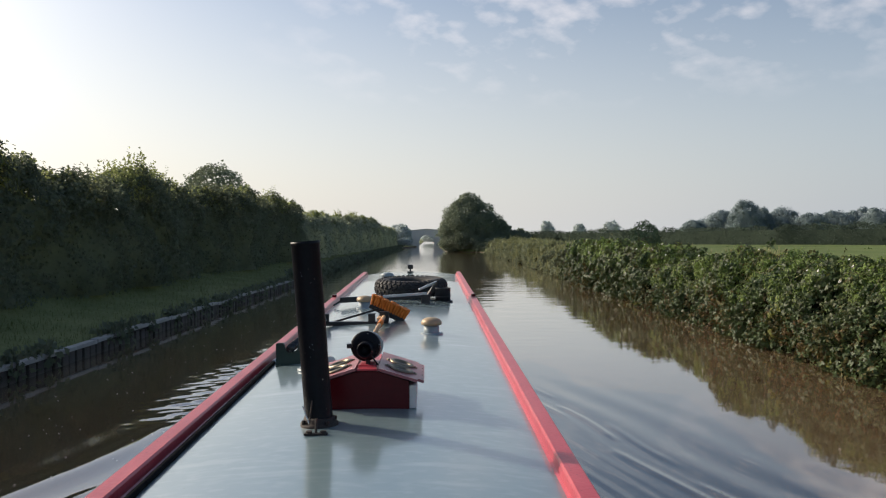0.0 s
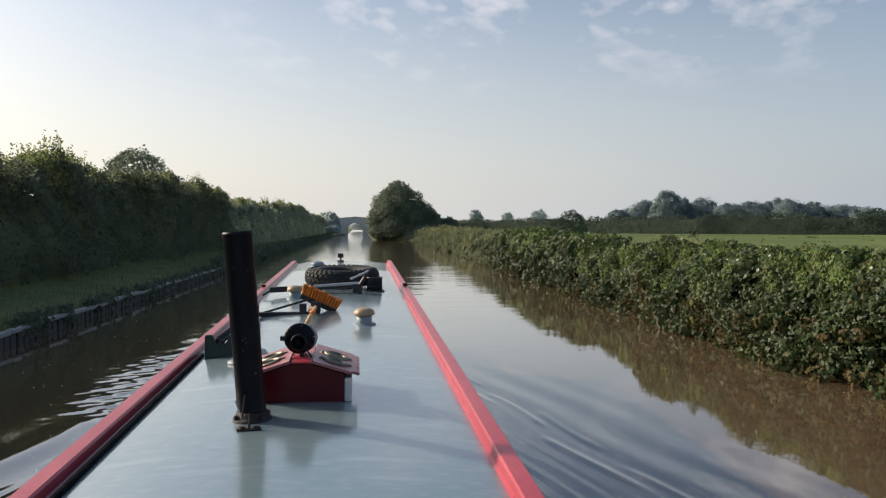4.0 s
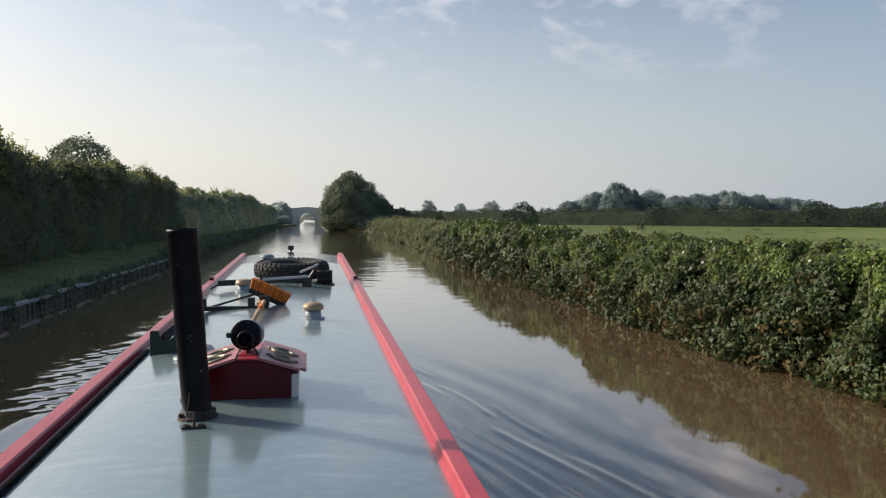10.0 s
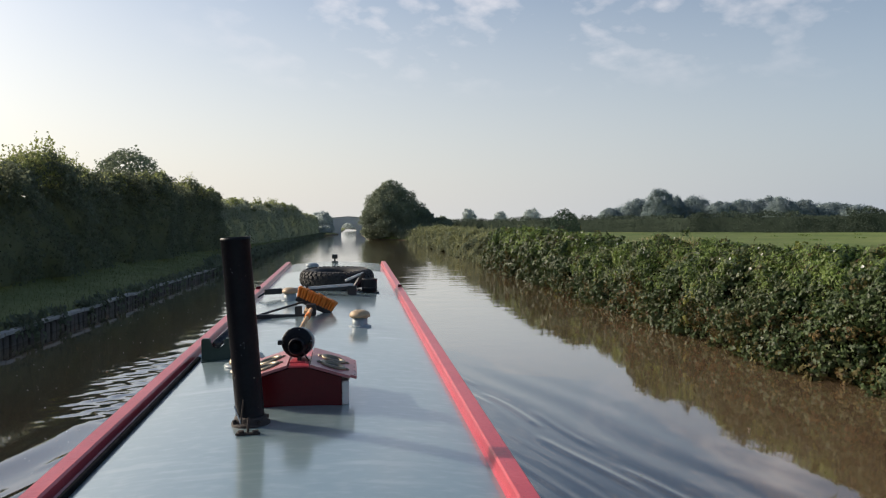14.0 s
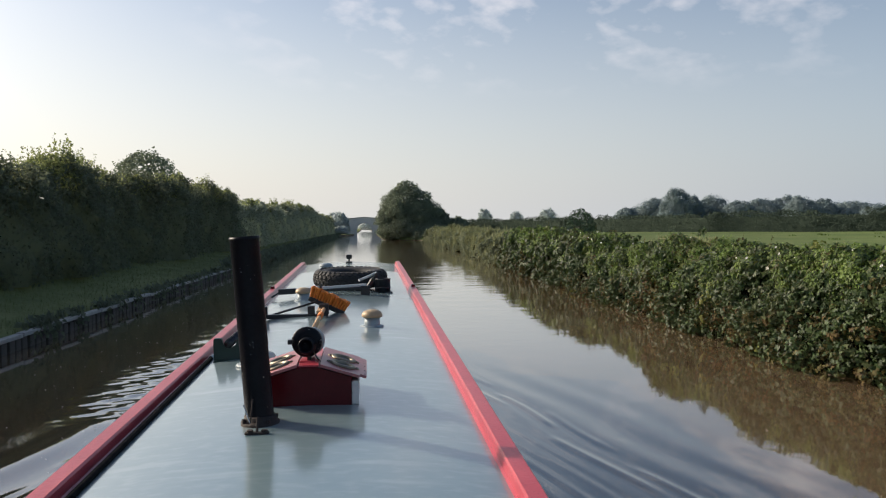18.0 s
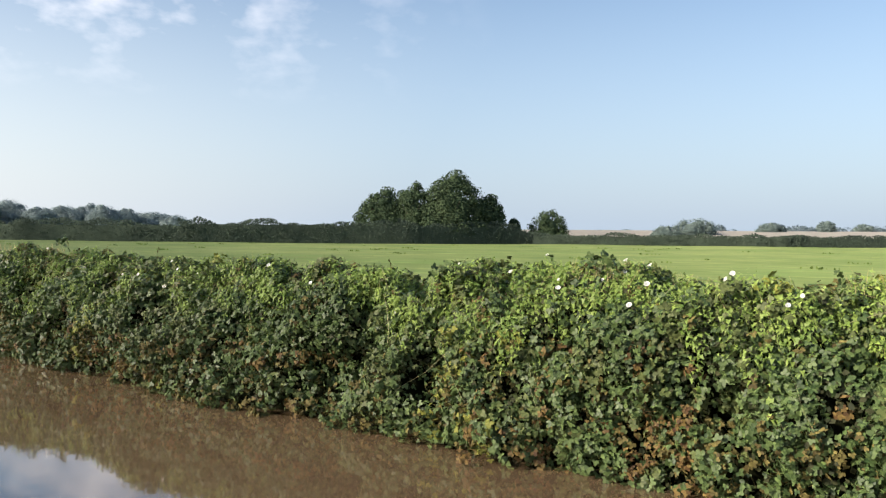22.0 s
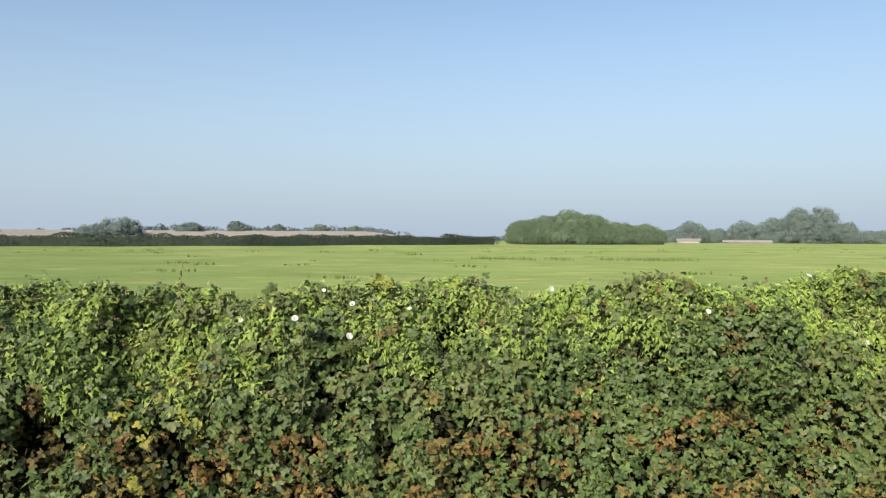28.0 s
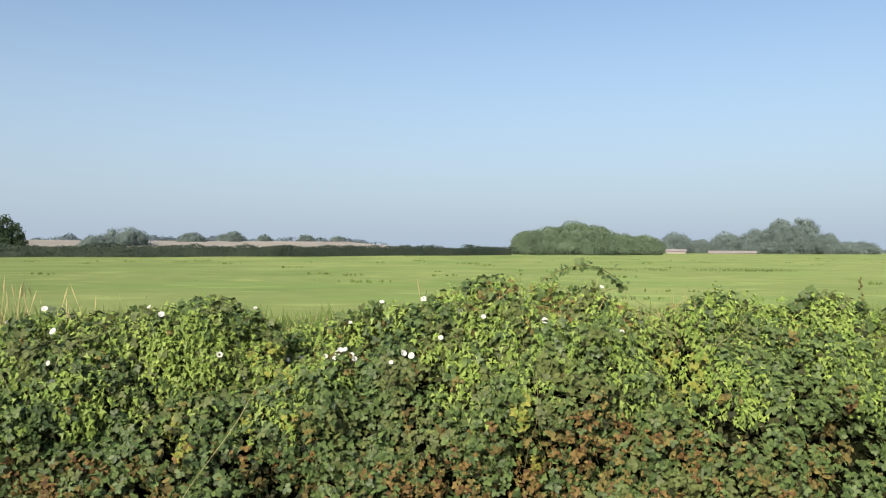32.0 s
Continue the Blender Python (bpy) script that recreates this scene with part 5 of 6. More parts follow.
def strip_bm(stations, y0, y1):
    """A wall out of upright strips: (x, bottom, top) at each station."""
    bm = bmesh.new()
    q = [[bm.verts.new((x, y, z)) for y in (y0, y1) for z in (lo, hi)] for x, lo, hi in stations]
    for a, c in zip(q, q[1:]):
        for i, j in ((0, 1), (1, 3), (3, 2), (2, 0)):
            try:
                bm.faces.new((a[i], a[j], c[j], c[i]))
            except ValueError:
                pass
    bm.faces.new((q[0][0], q[0][1], q[0][3], q[0][2]))
    bm.faces.new((q[-1][2], q[-1][3], q[-1][1], q[-1][0]))
    bmesh.ops.recalc_face_normals(bm, faces=bm.faces[:])
    return bm


def build_bridge():
    b = thing("canal_bridge", "hump-backed brick canal bridge with one low arch, in haze", "bridge", (-0.2, 225, 0))
    # wall with an arched opening, as one profile
    half, spring, rise = 2.05, 1.25, 2.05
    tops = [(-16, 2.6), (-10, 3.6), (-5, 4.5), (0, 4.9), (5, 4.5), (10, 3.6), (16, 2.6)]
    st = [(-16, -1.0), (-10, -1.0), (-5, -1.0), (-half, -1.0), (-half, spring)]
    st += [(-half * math.cos(a), spring + rise * math.sin(a)) for a in np.linspace(0, math.pi, 17)[1:-1]]
    st += [(half, spring), (half, -1.0), (5, -1.0), (10, -1.0), (16, -1.0)]
    part("arch_wall", strip_bm([(x, z, float(interp(x, tops))) for x, z in st], 0, 3.6), "brick", b)
    # ring of voussoirs
    for i in range(16):
        a0, a1 = math.pi * i / 16 + 0.01, math.pi * (i + 1) / 16 - 0.01
        bm = bmesh.new()
        q = []
        for y in (-0.06, 0.1):
            for a, r in ((a0, 0.0), (a1, 0.0), (a1, 0.42), (a0, 0.42)):
                q.append(bm.verts.new(((half + r) * math.cos(a), y, spring + (rise + r) * math.sin(a))))
        for f in ((0, 1, 2, 3), (7, 6, 5, 4), (0, 4, 5, 1), (1, 5, 6, 2), (2, 6, 7, 3), (3, 7, 4, 0)):
            bm.faces.new([q[k] for k in f])
        part("voussoir", bm, "brick", b)
    for s in (-1, 1):
        pts = [(0, 4.9), (5, 4.5), (10, 3.6), (16, 2.6)]
        for (x0, z0), (x1, z1) in zip(pts, pts[1:]):
            part("coping", bar_bm((s * x0, 0.1, z0 + 0.06), (s * x1, 0.1, z1 + 0.06), 0.5, 0.14), "pile", b)


M["pile_dark"] = material("wet_timber_piles", (0.030, 0.026, 0.021), (0.085, 0.074, 0.064), 0.7, 4.0, bump=0.5, bump_scale=25.0)
build_piling()
build_bridge()

# ---- the boat ----
BOAT = pose(-0.243, 0, 1.442, 1.17, 0, 0)
HALF = 0.785


def camber(x):
    return 0.018 - 0.058 * (x / HALF) ** 2


def taper(y):
    """Narrows the handrails towards the stern to fit the camera's view."""
    return 0.958 + 0.042 * y / 13.0


def onboat(name, label, category, x, y, group="", lift=0.0):
    e = thing(name, label, category, group=group)
    e.matrix_world = BOAT @ Matrix.Translation((x, y, camber(x) + lift))
    return e


def build_boat():
    b = thing("narrowboat", "steel narrowboat with pale blue-grey roof and red handrails", "boat")
    b.matrix_world = BOAT
    y0, y1 = 0.55, 13.25
    prof = [(x, camber(x)) for x in np.linspace(-HALF, HALF, 17)]
    prof = prof + [(x, z - 0.03) for x, z in prof[::-1]]
    bm = bmesh.new()
    rings = [[bm.verts.new((x, y, z)) for x, z in prof] for y in np.linspace(y0, y1, 8)]
    n = len(prof)
    for r, s in zip(rings, rings[1:]):
        for i in range(n):
            j = (i + 1) % n
            bm.faces.new((r[i], r[j], s[j], s[i]))
    bm.faces.new(rings[0][::-1])
    bm.faces.new(rings[-1])
    bmesh.ops.recalc_face_normals(bm, faces=bm.faces[:])
    part("roof", bm, "roof", b, "pale blue-grey painted steel roof", True)
    for s in (-1, 1):
        # handrail: an upright lip with a broad flat cap
        rp = [(0.708, -0.055), (0.708, -0.026), (0.719, -0.020), (0.722, 0.011), (0.729, 0.018), (0.785, 0.018), (0.792, 0.010), (0.792, -0.075), (0.782, -0.075), (0.782, -0.055)]
        bm = bmesh.new()
        rows = [[bm.verts.new((s * x * taper(y), y, z)) for x, z in rp] for y in np.linspace(y0, y1, 14)]
        for r, q in zip(rows, rows[1:]):
            for i in range(len(rp)):
                j = (i + 1) % len(rp)
                bm.faces.new((r[i], r[j], q[j], q[i]))
        bm.faces.new(rows[0])
        bm.faces.new(rows[-1][::-1])
        bmesh.ops.recalc_face_normals(bm, faces=bm.faces[:])
        rail = part("handrail", bm, "red", b, "red painted steel handrail")
        for yk in (8.82,):
            part("rail_joint", box_bm(s * 0.752 - 0.022, s * 0.752 + 0.022, yk - 0.03, yk + 0.03, 0.016, 0.044, 0.006), "dark_red", rail)
        # cabin side leaning in
        bm = bmesh.new()
        q = [bm.verts.new(c) for c in ((s * 0.785, y0, -0.06), (s * 0.785, y1, -0.06), (s * 0.90, y1, -0.86), (s * 0.90, y0, -0.86),
                                       (s * 0.765, y0, -0.06), (s * 0.765, y1, -0.06), (s * 0.88, y1, -0.86), (s * 0.88, y0, -0.86))]
        for f in ((0, 1, 2, 3), (7, 6, 5, 4), (0, 4, 5, 1), (3, 2, 6, 7), (0, 3, 7, 4), (1, 5, 6, 2)):
            bm.faces.new([q[k] for k in f])
        bmesh.ops.recalc_face_normals(bm, faces=bm.faces[:])
        part("cabin_side", bm, "cabin", b)
        part("gunwale", box_bm(s * 0.97 - 0.08, s * 0.97 + 0.08, -0.6, y1 + 0.2, -0.90, -0.86, 0.01), "black", b)
    part("front_bulkhead", box_bm(-0.77, 0.77, y1 - 0.03, y1 - 0.005, -0.86, -0.05), "cabin", b)
    part("rear_bulkhead", box_bm(-0.77, 0.77, y0 + 0.005, y0 + 0.03, -0.86, -0.05), "cabin", b)
    part("stern_deck", box_bm(-0.9, 0.9, -1.9, y0 - 0.01, -0.95, -0.90, 0.01), "roof", b)
    # hull with pointed bow and round stern
    st = [(-2.3, 0.35), (-2.0, 0.75), (-1.4, 1.0), (-0.5, 1.05), (6, 1.05), (13.4, 1.05), (14.2, 0.93), (15.0, 0.66), (15.6, 0.34), (16.0, 0.04)]
    bm = bmesh.new()
    rows = []
    for y, w in st:
        k = max(0, y - 13.4) * 0.10
        rows.append([bm.verts.new((s * w * f, y, z + (k if z > -1 else -0.02 * y))) for s, f, z in ((-1, 1, -0.905), (-1, 0.98, -1.5), (-1, 0.9, -1.75), (1, 0.9, -1.75), (1, 0.98, -1.5), (1, 1, -0.905))])
    for r, q in zip(rows, rows[1:]):
        for i in range(6):
            j = (i + 1) % 6
            bm.faces.new((r[i], r[j], q[j], q[i]))
    bm.faces.new(rows[0])
    bm.faces.new(rows[-1][::-1])
    bmesh.ops.recalc_face_normals(bm, faces=bm.faces[:])
    part("hull", bm, "hull", b)
    return b


build_boat()


def build_chimney():
    c = onboat("chimney", "tall black steel chimney pipe with rusty collar, leaning slightly", "chimney", -0.18, 3.255)
    lean = pose(0, 0, 0, -0.6, -4.0, 0)
    pipe = lathe_bm([(0.0555, 0.0), (0.0555, 0.30), (0.0565, 0.31), (0.0565, 0.722), (0.0585, 0.724), (0.0585, 0.738), (0.052, 0.738), (0.052, 0.2), (0, 0.2)], 32, lean)
    part("pipe", pipe, "soot", c, "", True)
    fl = random.Random(11)
    for k in range(8):
        a, z = radians(fl.uniform(-125, -60)), fl.choice((0.60, 0.55, 0.49, 0.52, 0.30)) + fl.uniform(-0.03, 0.03)
        m = lean @ Matrix.Translation((0.0572 * math.cos(a), 0.0572 * math.sin(a), z)) @ Matrix.Rotation(a + math.pi / 2, 4, "Z") @ Matrix.Rotation(radians(90), 4, "X")
        part("paint_fleck", lathe_bm([(0, 0.0006), (fl.uniform(0.0008, 0.002), 0.0002)], 6, m), "grey", c)
    part("collar", lathe_bm([(0.076, -0.012), (0.076, 0.008), (0.069, 0.012), (0.064, 0.016), (0.063, 0.030), (0.0575, 0.036), (0.054, 0.034)], 28), "rust", c, "rusty cast iron collar", True)
    for k in range(4):
        a = k * math.pi / 2 + 0.6
        part("bolt", lathe_bm([(0, 0.026), (0.007, 0.026), (0.007, 0.010), (0, 0.010)], 6, Matrix.Translation((0.071 * math.cos(a), 0.071 * math.sin(a), 0))), "rust", c)
    part("chain", rod_bm((-0.028, -0.085, 0.02), (-0.02, -0.062, 0.11), 0.003), "rust", c)
    part("chain", rod_bm((-0.028, -0.085, 0.02), (-0.055, -0.07, 0.09), 0.0025), "steel", c)
    e = onboat("chimney_chain_anchor", "small rusty fixing plate with upright pin for a chimney chain", "deck fitting", -0.172, 3.09)
    part("plate", box_bm(-0.045, 0.045, -0.012, 0.012, 0, 0.008, 0.003), "rust", e)
    part("pin", rod_bm((0, 0, 0.004), (0.0, 0.02, 0.06), 0.005, 8), "rust", e)
    part("nut", lathe_bm([(0, 0.016), (0.012, 0.016), (0.012, 0.006), (0, 0.006)], 6, Matrix.Translation((-0.026, 0, 0))), "rust", e)
    part("nut", lathe_bm([(0, 0.016), (0.012, 0.016), (0.012, 0.006), (0, 0.006)], 6, Matrix.Translation((0.028, 0, 0))), "rust", e)


build_chimney()


def build_pigeon_box():
    w, d, eave, ridge = 0.182, 0.42, 0.124, 0.168
    p = onboat("pigeon_box", "red pigeon box skylight with hinged lids and brass portholes", "skylight", -0.008, 3.51, lift=-0.006)
    out = [(-w, 0), (w, 0), (w, eave), (0.040, ridge), (-0.040, ridge), (-w, eave)]
    bm = bmesh.new()
    f = [bm.verts.new((x, 0, z)) for x, z in out]
    b = [bm.verts.new((x, d, z)) for x, z in out]
    bm.faces.new(f)
    bm.faces.new(b[::-1])
    for i in range(6):
        j = (i + 1) % 6
        bm.faces.new((f[j], f[i], b[i], b[j]))
    bmesh.ops.recalc_face_normals(bm, faces=bm.faces[:])
    part("body", bm, "dark_red", p)
    part("side_strip", box_bm(w + 0.001, w + 0.032, 0.004, d - 0.02, 0.004, eave - 0.018, 0.004), "white", p, "flaking white painted side strip")
    part("ridge_plate", box_bm(-0.044, 0.044, 0.004, d, ridge + 0.001, ridge + 0.010, 0.003), "red", p)
    for s in (-1, 1):
        ang = math.atan2(ridge - eave, w - 0.040)
        m = Matrix.Translation((s * 0.046, 0, ridge + 0.005)) @ Matrix.Rotation(s * ang, 4, "Y")
        ln = 0.208
        bm = box_bm(min(0, s * ln), max(0, s * ln), -0.012, d + 0.01, 0.0, 0.012)
        up = [e for e in bm.edges if abs(e.verts[0].co.z - e.verts[1].co.z) > 0.005 and abs(e.verts[0].co.x) > 0.1]
        bmesh.ops.bevel(bm, geom=up, offset=0.03, segments=4, affect="EDGES")
        bm.transform(m)
        lid = part("lid", bm, "pink", p, "pinkish red hinged lid")
        for k, yy in enumerate((0.105, 0.255)):
            mm = m @ Matrix.Translation((s * 0.098, yy, 0.012))
            ring = part("porthole", lathe_bm([(0.037, 0.0), (0.059, 0.0), (0.059, 0.005), (0.053, 0.010), (0.043, 0.010), (0.037, 0.003)], 32, mm, True), "brass", p, "dull brass porthole ring", True)
            part("pane", lathe_bm([(0, 0.002), (0.038, 0.002), (0.038, 0.0005), (0, 0.0005)], 24, mm), "glass", ring)
            for t in (-1, 1):
                part("lug", lathe_bm([(0, 0.005), (0.011, 0.005), (0.012, 0.003), (0.012, 0.0), (0, 0.0)], 14, mm @ Matrix.Translation((t * 0.062, 0, 0))), "brass", ring)
                part("screw", lathe_bm([(0, 0.0075), (0.004, 0.007), (0.005, 0.005)], 8, mm @ Matrix.Translation((t * 0.063, 0, 0))), "black", ring)
        for k in range(5):
            at = m @ Matrix.Translation((s * 0.198, 0.04 + 0.085 * k, 0.012))
            part("stud", lathe_bm([(0, 0.002), (0.003, 0.0015), (0.0035, 0)], 7, at), "black", lid)


build_pigeon_box()


def build_lamp():
    e = onboat("tunnel_lamp", "black round tunnel lamp mounted above the pigeon box", "lamp", -0.022, 3.57, lift=-0.012)
    m = Matrix.Translation((0, 0.05, 0.268)) @ Matrix.Rotation(radians(-97), 4, "X") @ Matrix.Rotation(radians(4), 4, "Y")
    part("housing", lathe_bm([(0, -0.004), (0.040, -0.003), (0.062, 0.0), (0.067, 0.006), (0.067, 0.034), (0.060, 0.040), (0.056, 0.125), (0, 0.13)], 36, m), "soot", e, "", True)
    sock = m @ Matrix.Translation((0.003, 0.017, 0))
    part("socket", lathe_bm([(0, -0.012), (0.024, -0.012), (0.027, -0.050), (0.031, -0.053), (0.034, -0.047), (0.040, -0.004), (0.042, 0.0)], 28, sock), "soot", e, "", True)
    part("rear_shell", lathe_bm([(0.0575, 0.075), (0.063, 0.077), (0.064, 0.11), (0.064, 0.14), (0.058, 0.145), (0.057, 0.12)], 36, m, True), "grey", e, "blue-grey painted shell", True)
    part("lug", box_bm(-0.080, -0.058, 0.02, 0.05, 0.262, 0.282, 0.003), "black", e)
    part("lug", box_bm(0.058, 0.070, 0.02, 0.05, 0.262, 0.278, 0.003), "black", e)
    part("bracket", bar_bm((0.012, 0.03, 0.17), (0.012, 0.05, 0.215), 0.018, 0.010, 0.002), "rust", e)
    part("foot", box_bm(-0.03, 0.04, 0.01, 0.07, 0.170, 0.190, 0.004), "red", e)
    part("cable", rod_bm((0.03, 0.035, 0.225), (0.06, 0.06, 0.172), 0.004, 8), "black", e)


build_lamp()


def mushroom(x, y, label, h=0.068, r=0.066, cap="cream"):
    e = onboat("mushroom_vent", label, "roof vent", x, y, "roof vents")
    part("flange", lathe_bm([(0, -0.01), (0.083, -0.01), (0.083, 0.006), (0.060, 0.010), (0.058, 0.010)], 28), "grey", e, "", True)
    part("neck", lathe_bm([(0.056, 0.005), (0.056, h), (0, h)], 28), "grey", e, "blue-grey painted neck", True)
    part("cap", lathe_bm([(0.050, h), (r * 1.10, h), (r * 1.15, h + 0.008), (r * 1.12, h + 0.022), (r * 0.96, h + 0.038), (r * 0.6, h + 0.049), (0, h + 0.053)], 28), cap, e, "dull brass mushroom cap", True)
    return e


mushroom(0.283, 5.92, "mushroom roof vent with dull brass cap on pale roof")
mushroom(-0.345, 7.76, "mushroom roof vent with dull brass cap beside a broom")
mushroom(-0.265, 10.6, "mushroom roof vent with dark cap beyond the tyre", 0.11, 0.075, "grey")
mushroom(-0.308, 4.40, "mushroom roof vent with pale grey cap behind the chimney", 0.045, 0.060, "dull")
mushroom(-0.392, 4.55, "low brass roof vent behind the chimney", 0.0, 0.05, "brass")


def build_broom():
    e = onboat("broom", "long-handled broom with orange bristles lying on the roof", "broom", -0.09, 6.70)
    head = Matrix.Translation((0.012, 0.0, 0.062)) @ Matrix.Rotation(radians(-8), 4, "Z") @ Matrix.Rotation(radians(24), 4, "Y")
    bm = box_bm(-0.155, 0.155, -0.028, 0.028, -0.025, 0.018, 0.008)
    bm.transform(head)
    part("head", bm, "black", e, "dark broom head block")
    rnd = random.Random(3)
    for i in range(13):
        for j in range(4):
            a = Vector((-0.145 + 0.0242 * i, -0.020 + 0.0135 * j, 0.015))
            t = Vector((a.x * 1.07 + rnd.uniform(-0.006, 0.006), a.y * 1.5 + rnd.uniform(-0.006, 0.006), 0.096 + rnd.uniform(-0.006, 0.006)))
            bm = rod_bm(a, t, 0.010, 7, 0.0135)
            bm.transform(head)
            part("bristle_tuft", bm, "orange", e)
    part("handle", rod_bm((0.0, 0.0, 0.055), (-0.03, -1.25, 0.030), 0.0155, 14), "wood", e, "pale wooden broom handle", True)
    part("ferrule", rod_bm((-0.010, -0.46, 0.046), (-0.015, -0.64, 0.042), 0.021, 14), "orange", e, "orange painted band", True)
    part("clamp", bar_bm((-0.035, -0.12, 0.05), (-0.04, -0.32, 0.045), 0.03, 0.022, 0.004), "wood", e)


build_broom()


def build_racks():
    e = onboat("pole_rack", "black steel rack for poles across the roof", "rack", -0.32, 6.53)
    part("base_bar", box_bm(-0.25, 0.26, -0.025, 0.025, -0.012, 0.022, 0.004), "black", e)
    part("upright", box_bm(-0.25, -0.215, -0.022, 0.022, 0.02, 0.085, 0.004), "black", e)
    part("block", box_bm(0.10, 0.155, -0.03, 0.03, 0.02, 0.085, 0.004), "black", e)
    part("block", box_bm(0.19, 0.265, -0.03, 0.03, 0.02, 0.10, 0.004), "black", e)
    part("strut", bar_bm((-0.19, 0.03, 0.012), (0.16, 0.12, 0.105), 0.016, 0.016), "black", e)
    g = onboat("folded_mast", "grey metal pole folded on black brackets across the roof", "pole", -0.15, 8.12)
    part("pole", bar_bm((-0.42, 0.03, 0.026), (0.40, 0.0, 0.064), 0.040, 0.030, 0.005), "black", g)
    part("top_rail", bar_bm((-0.30, 0.02, 0.050), (0.40, 0.0, 0.096), 0.034, 0.026, 0.004), "steel", g, "pale metal rail")
    part("end_cap", bar_bm((-0.47, 0.032, 0.032), (-0.30, 0.03, 0.04), 0.045, 0.055, 0.008), "black", g)
    part("hook", rod_bm((-0.47, 0.03, 0.02), (-0.53, -0.02, -0.015), 0.010, 8), "black", g)
    part("bracket", box_bm(0.34, 0.43, -0.03, 0.05, -0.02, 0.085, 0.006), "black", g)
    part("arm", bar_bm((0.32, 0.02, 0.135), (0.50, 0.1, 0.205), 0.022, 0.022, 0.004), "steel", g)
    part("post", bar_bm((0.40, 0.03, 0.06), (0.50, 0.09, 0.20), 0.03, 0.03, 0.004), "black", g)
    part("clip", rod_bm((-0.06, -0.02, 0.03), (-0.05, -0.02, 0.115), 0.012, 8), "black", g)
    t = onboat("round_tin", "black round tin standing on the roof beside the tyre", "tin", 0.415, 8.47)
    part("body", lathe_bm([(0, 0), (0.080, 0), (0.080, 0.13), (0.083, 0.132), (0.083, 0.14), (0.074, 0.14), (0.074, 0.10), (0, 0.10)], 28), "black", t, "", True)
    part("stand", box_bm(-0.09, 0.10, -0.07, 0.07, -0.012, 0.006, 0.004), "black", t)
    part("rib", lathe_bm([(0.0805, 0.045), (0.0835, 0.05), (0.0805, 0.055)], 28), "black", t, "", True)
    c = onboat("pole_crutch", "dark green notched wooden crutch holding poles by the rail", "crutch", -0.553, 4.80, lift=-0.004)
    notch = [(0.006 - 0.042 * math.cos(a), 0.122 - 0.044 * math.sin(a)) for a in np.linspace(0, math.pi, 11)]
    prof = [(-0.085, 0.122), (-0.079, 0.132), (-0.042, 0.132)] + notch + [(0.052, 0.132), (0.12, 0.132)]
    part("board", strip_bm([(x, 0.0, z) for x, z in prof], -0.014, 0.014), "green", c)
    part("foot", box_bm(-0.085, 0.085, -0.03, 0.03, -0.012, 0.004, 0.002), "green", c)
    r = onboat("boat_pole", "long dark boat pole resting in a notched crutch", "pole", -0.60, 4.8)
    part("shaft", rod_bm((0.053, -0.04, 0.106), (0.030, 1.72, 0.062), 0.026, 14), "gloss", r, "", True)
    h = onboat("barge_pole", "slim black pole lying inside the red handrail", "pole", -0.655, 0.6)
    part("shaft", rod_bm((0.004, 0.05, 0.006), (-0.020, 4.3, 0.006), 0.0125, 14), "hose", h, "", True)
    part("tip", rod_bm((-0.020, 4.3, 0.006), (-0.0205, 4.42, 0.006), 0.013, 12, 0.008), "steel", h, "", True)


build_racks()


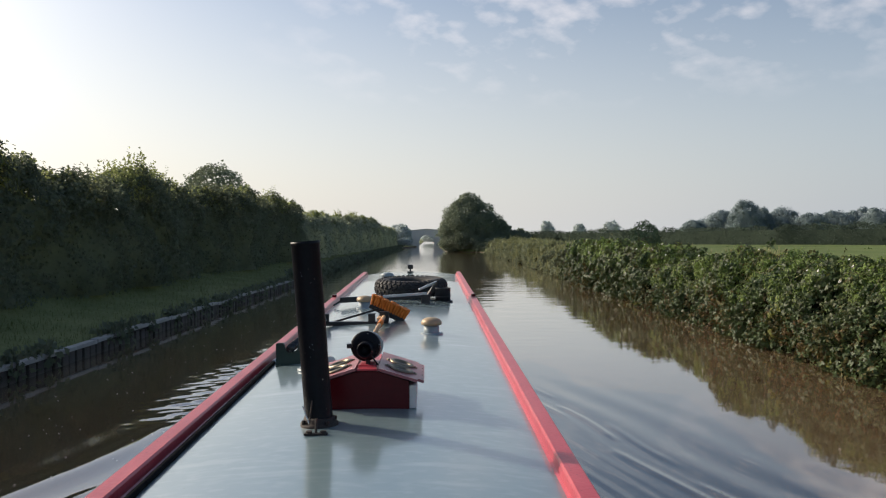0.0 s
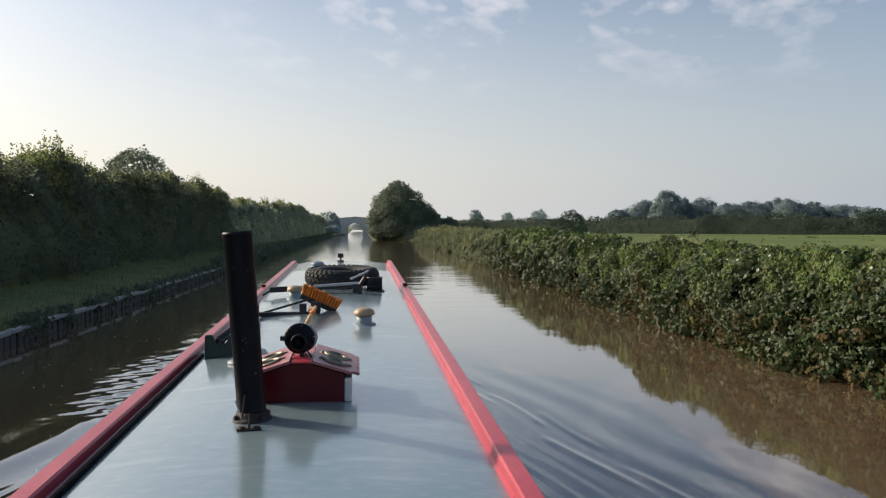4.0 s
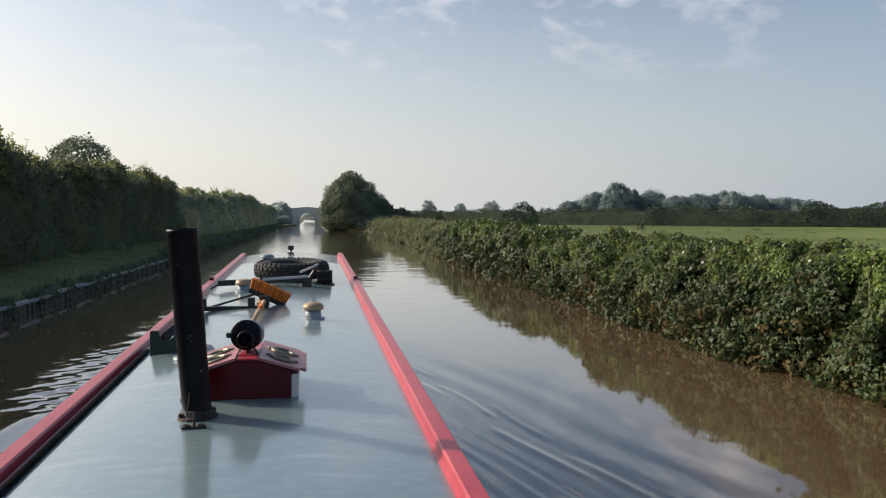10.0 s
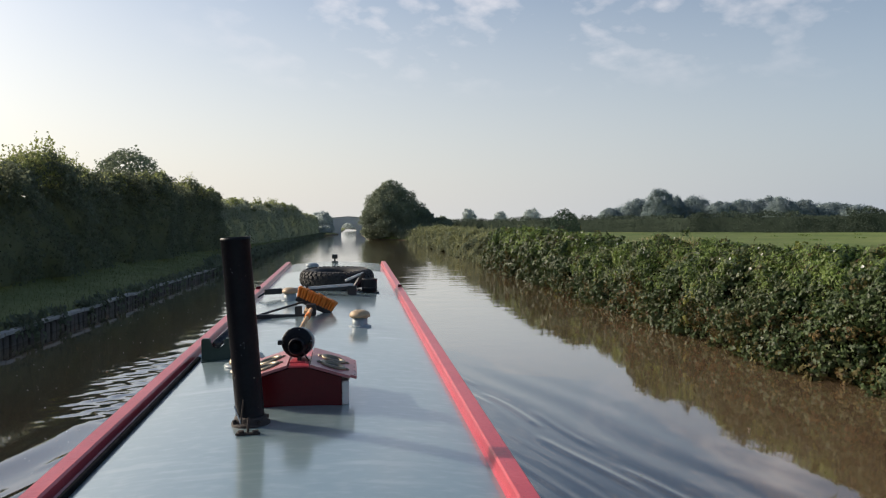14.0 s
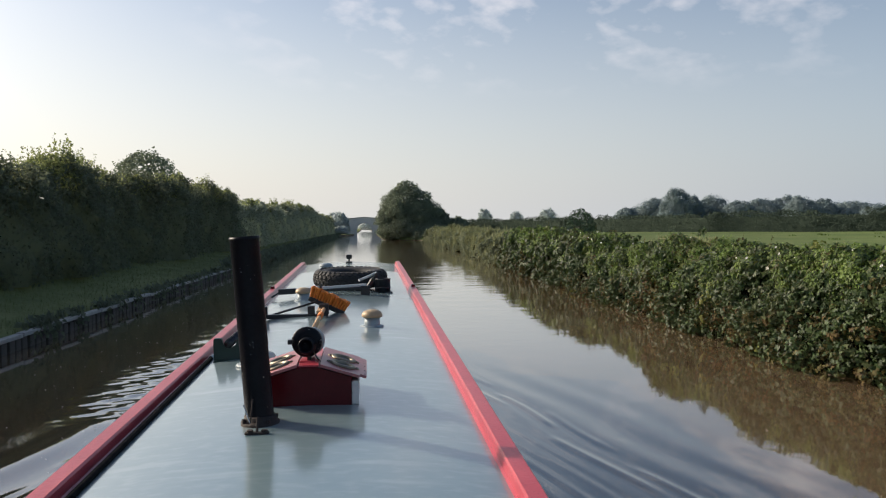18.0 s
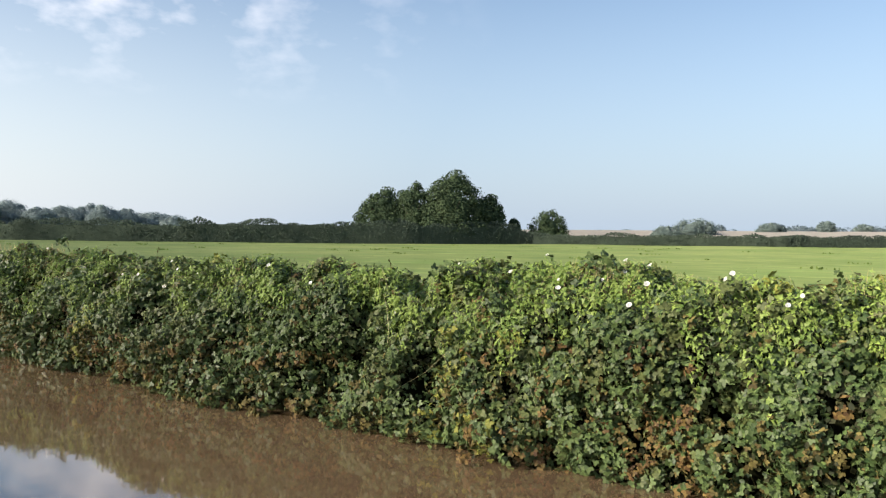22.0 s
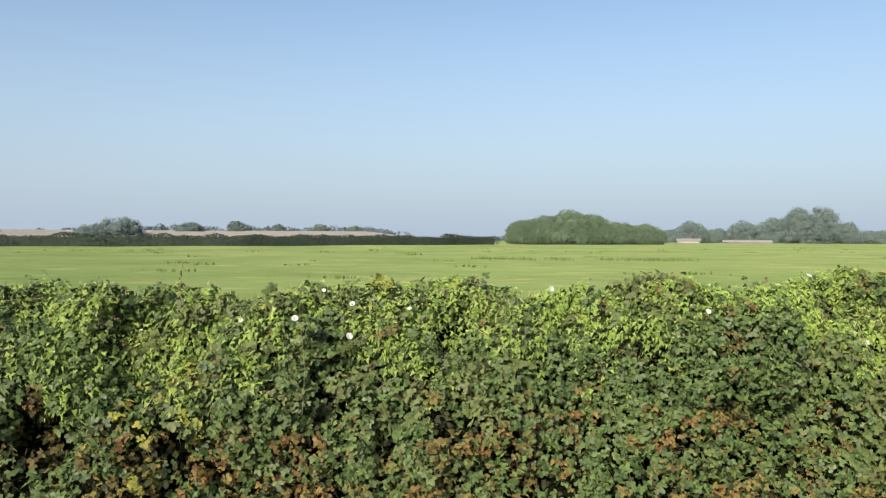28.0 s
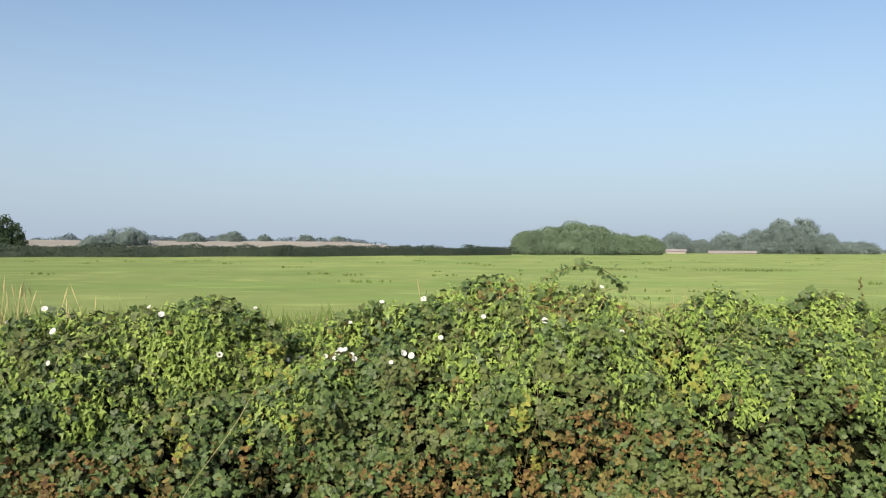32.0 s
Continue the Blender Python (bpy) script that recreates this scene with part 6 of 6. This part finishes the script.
def build_tyre():
    t = onboat("tyre", "worn off-road tyre lying flat on the roof", "tyre", 0.075, 8.88)
    rc, ra, rb, mid = 0.292, 0.098, 0.088, 0.092
    prof = []
    for k in range(25):
        a = radians(-158 + 316 * k / 24)
        prof.append((rc + ra * math.copysign(abs(math.cos(a)) ** 0.8, math.cos(a)), mid + rb * math.copysign(abs(math.sin(a)) ** 0.8, math.sin(a))))
    inner = [(rc + 0.8 * (r - rc), mid + 0.8 * (z - mid)) for r, z in prof[::-1]]
    tilt = Matrix.Translation((0, 0, 0.01)) @ Matrix.Rotation(radians(1.5), 4, "X")
    part("carcass", lathe_bm(prof + inner, 56, tilt, True), "rubber", t, "", True)
    for deg, twist, shift in ((-34, 24, 0.0), (-8, -24, 0.5), (18, 24, 0.0), (44, -24, 0.5), (68, 8, 0.25)):
        a = radians(deg)
        bm = box_bm(-0.010, 0.010, -0.019, 0.019, -0.018, 0.018, 0.004)
        bm.transform(Matrix.Translation((rc + ra * abs(math.cos(a)) ** 0.8, 0, mid + rb * math.copysign(abs(math.sin(a)) ** 0.8, a))) @ Matrix.Rotation(-a, 4, "Y") @ Matrix.Rotation(radians(twist), 4, "X"))
        me = bpy.data.meshes.new("tread_block")
        bm.to_mesh(me)
        bm.free()
        me.materials.append(M["rubber"])
        for i in range(38):
            ob = new("tread_block", me)
            ob.parent = t
            ob.matrix_local = tilt @ Matrix.Rotation(2 * math.pi * (i + shift) / 38, 4, "Z")


build_tyre()


def build_bow_light():
    e = onboat("bow_lamp", "small black lamp on the front edge of the roof", "lamp", -0.02, 13.1)
    part("foot", box_bm(-0.05, 0.05, -0.05, 0.05, -0.012, 0.016, 0.004), "black", e)
    part("stem", rod_bm((0, 0, 0.012), (0, 0, 0.06), 0.014, 10), "black", e)
    part("housing", box_bm(-0.045, 0.045, -0.035, 0.035, 0.055, 0.125, 0.012), "black", e)
    part("lens", lathe_bm([(0, 0.0), (0.03, 0.0), (0.03, 0.008), (0, 0.012)], 16, Matrix.Translation((0, 0.036, 0.09)) @ Matrix.Rotation(radians(-90), 4, "X")), "glass", e)


build_bow_light()
build_verge()


def build_floating_specks():
    """Seeds and petals afloat on the still water by the towpath."""
    h = tagged(new("floating_seeds"), "pale seeds and flecks afloat on dark canal water", "flecks", kind="stuff")
    n = 420
    y = RNG.uniform(3, 34, n)
    x = RNG.uniform(-5.4, -1.6, n)
    p = np.stack([x, y, wave(x, y) + 0.006], 1)
    leaves("flecks", p, np.tile((0.0, 0.0, 1.0), (n, 1)), 0.022, "petal", h, "kite", 0.0, 0.1, 0.6)


build_floating_specks()
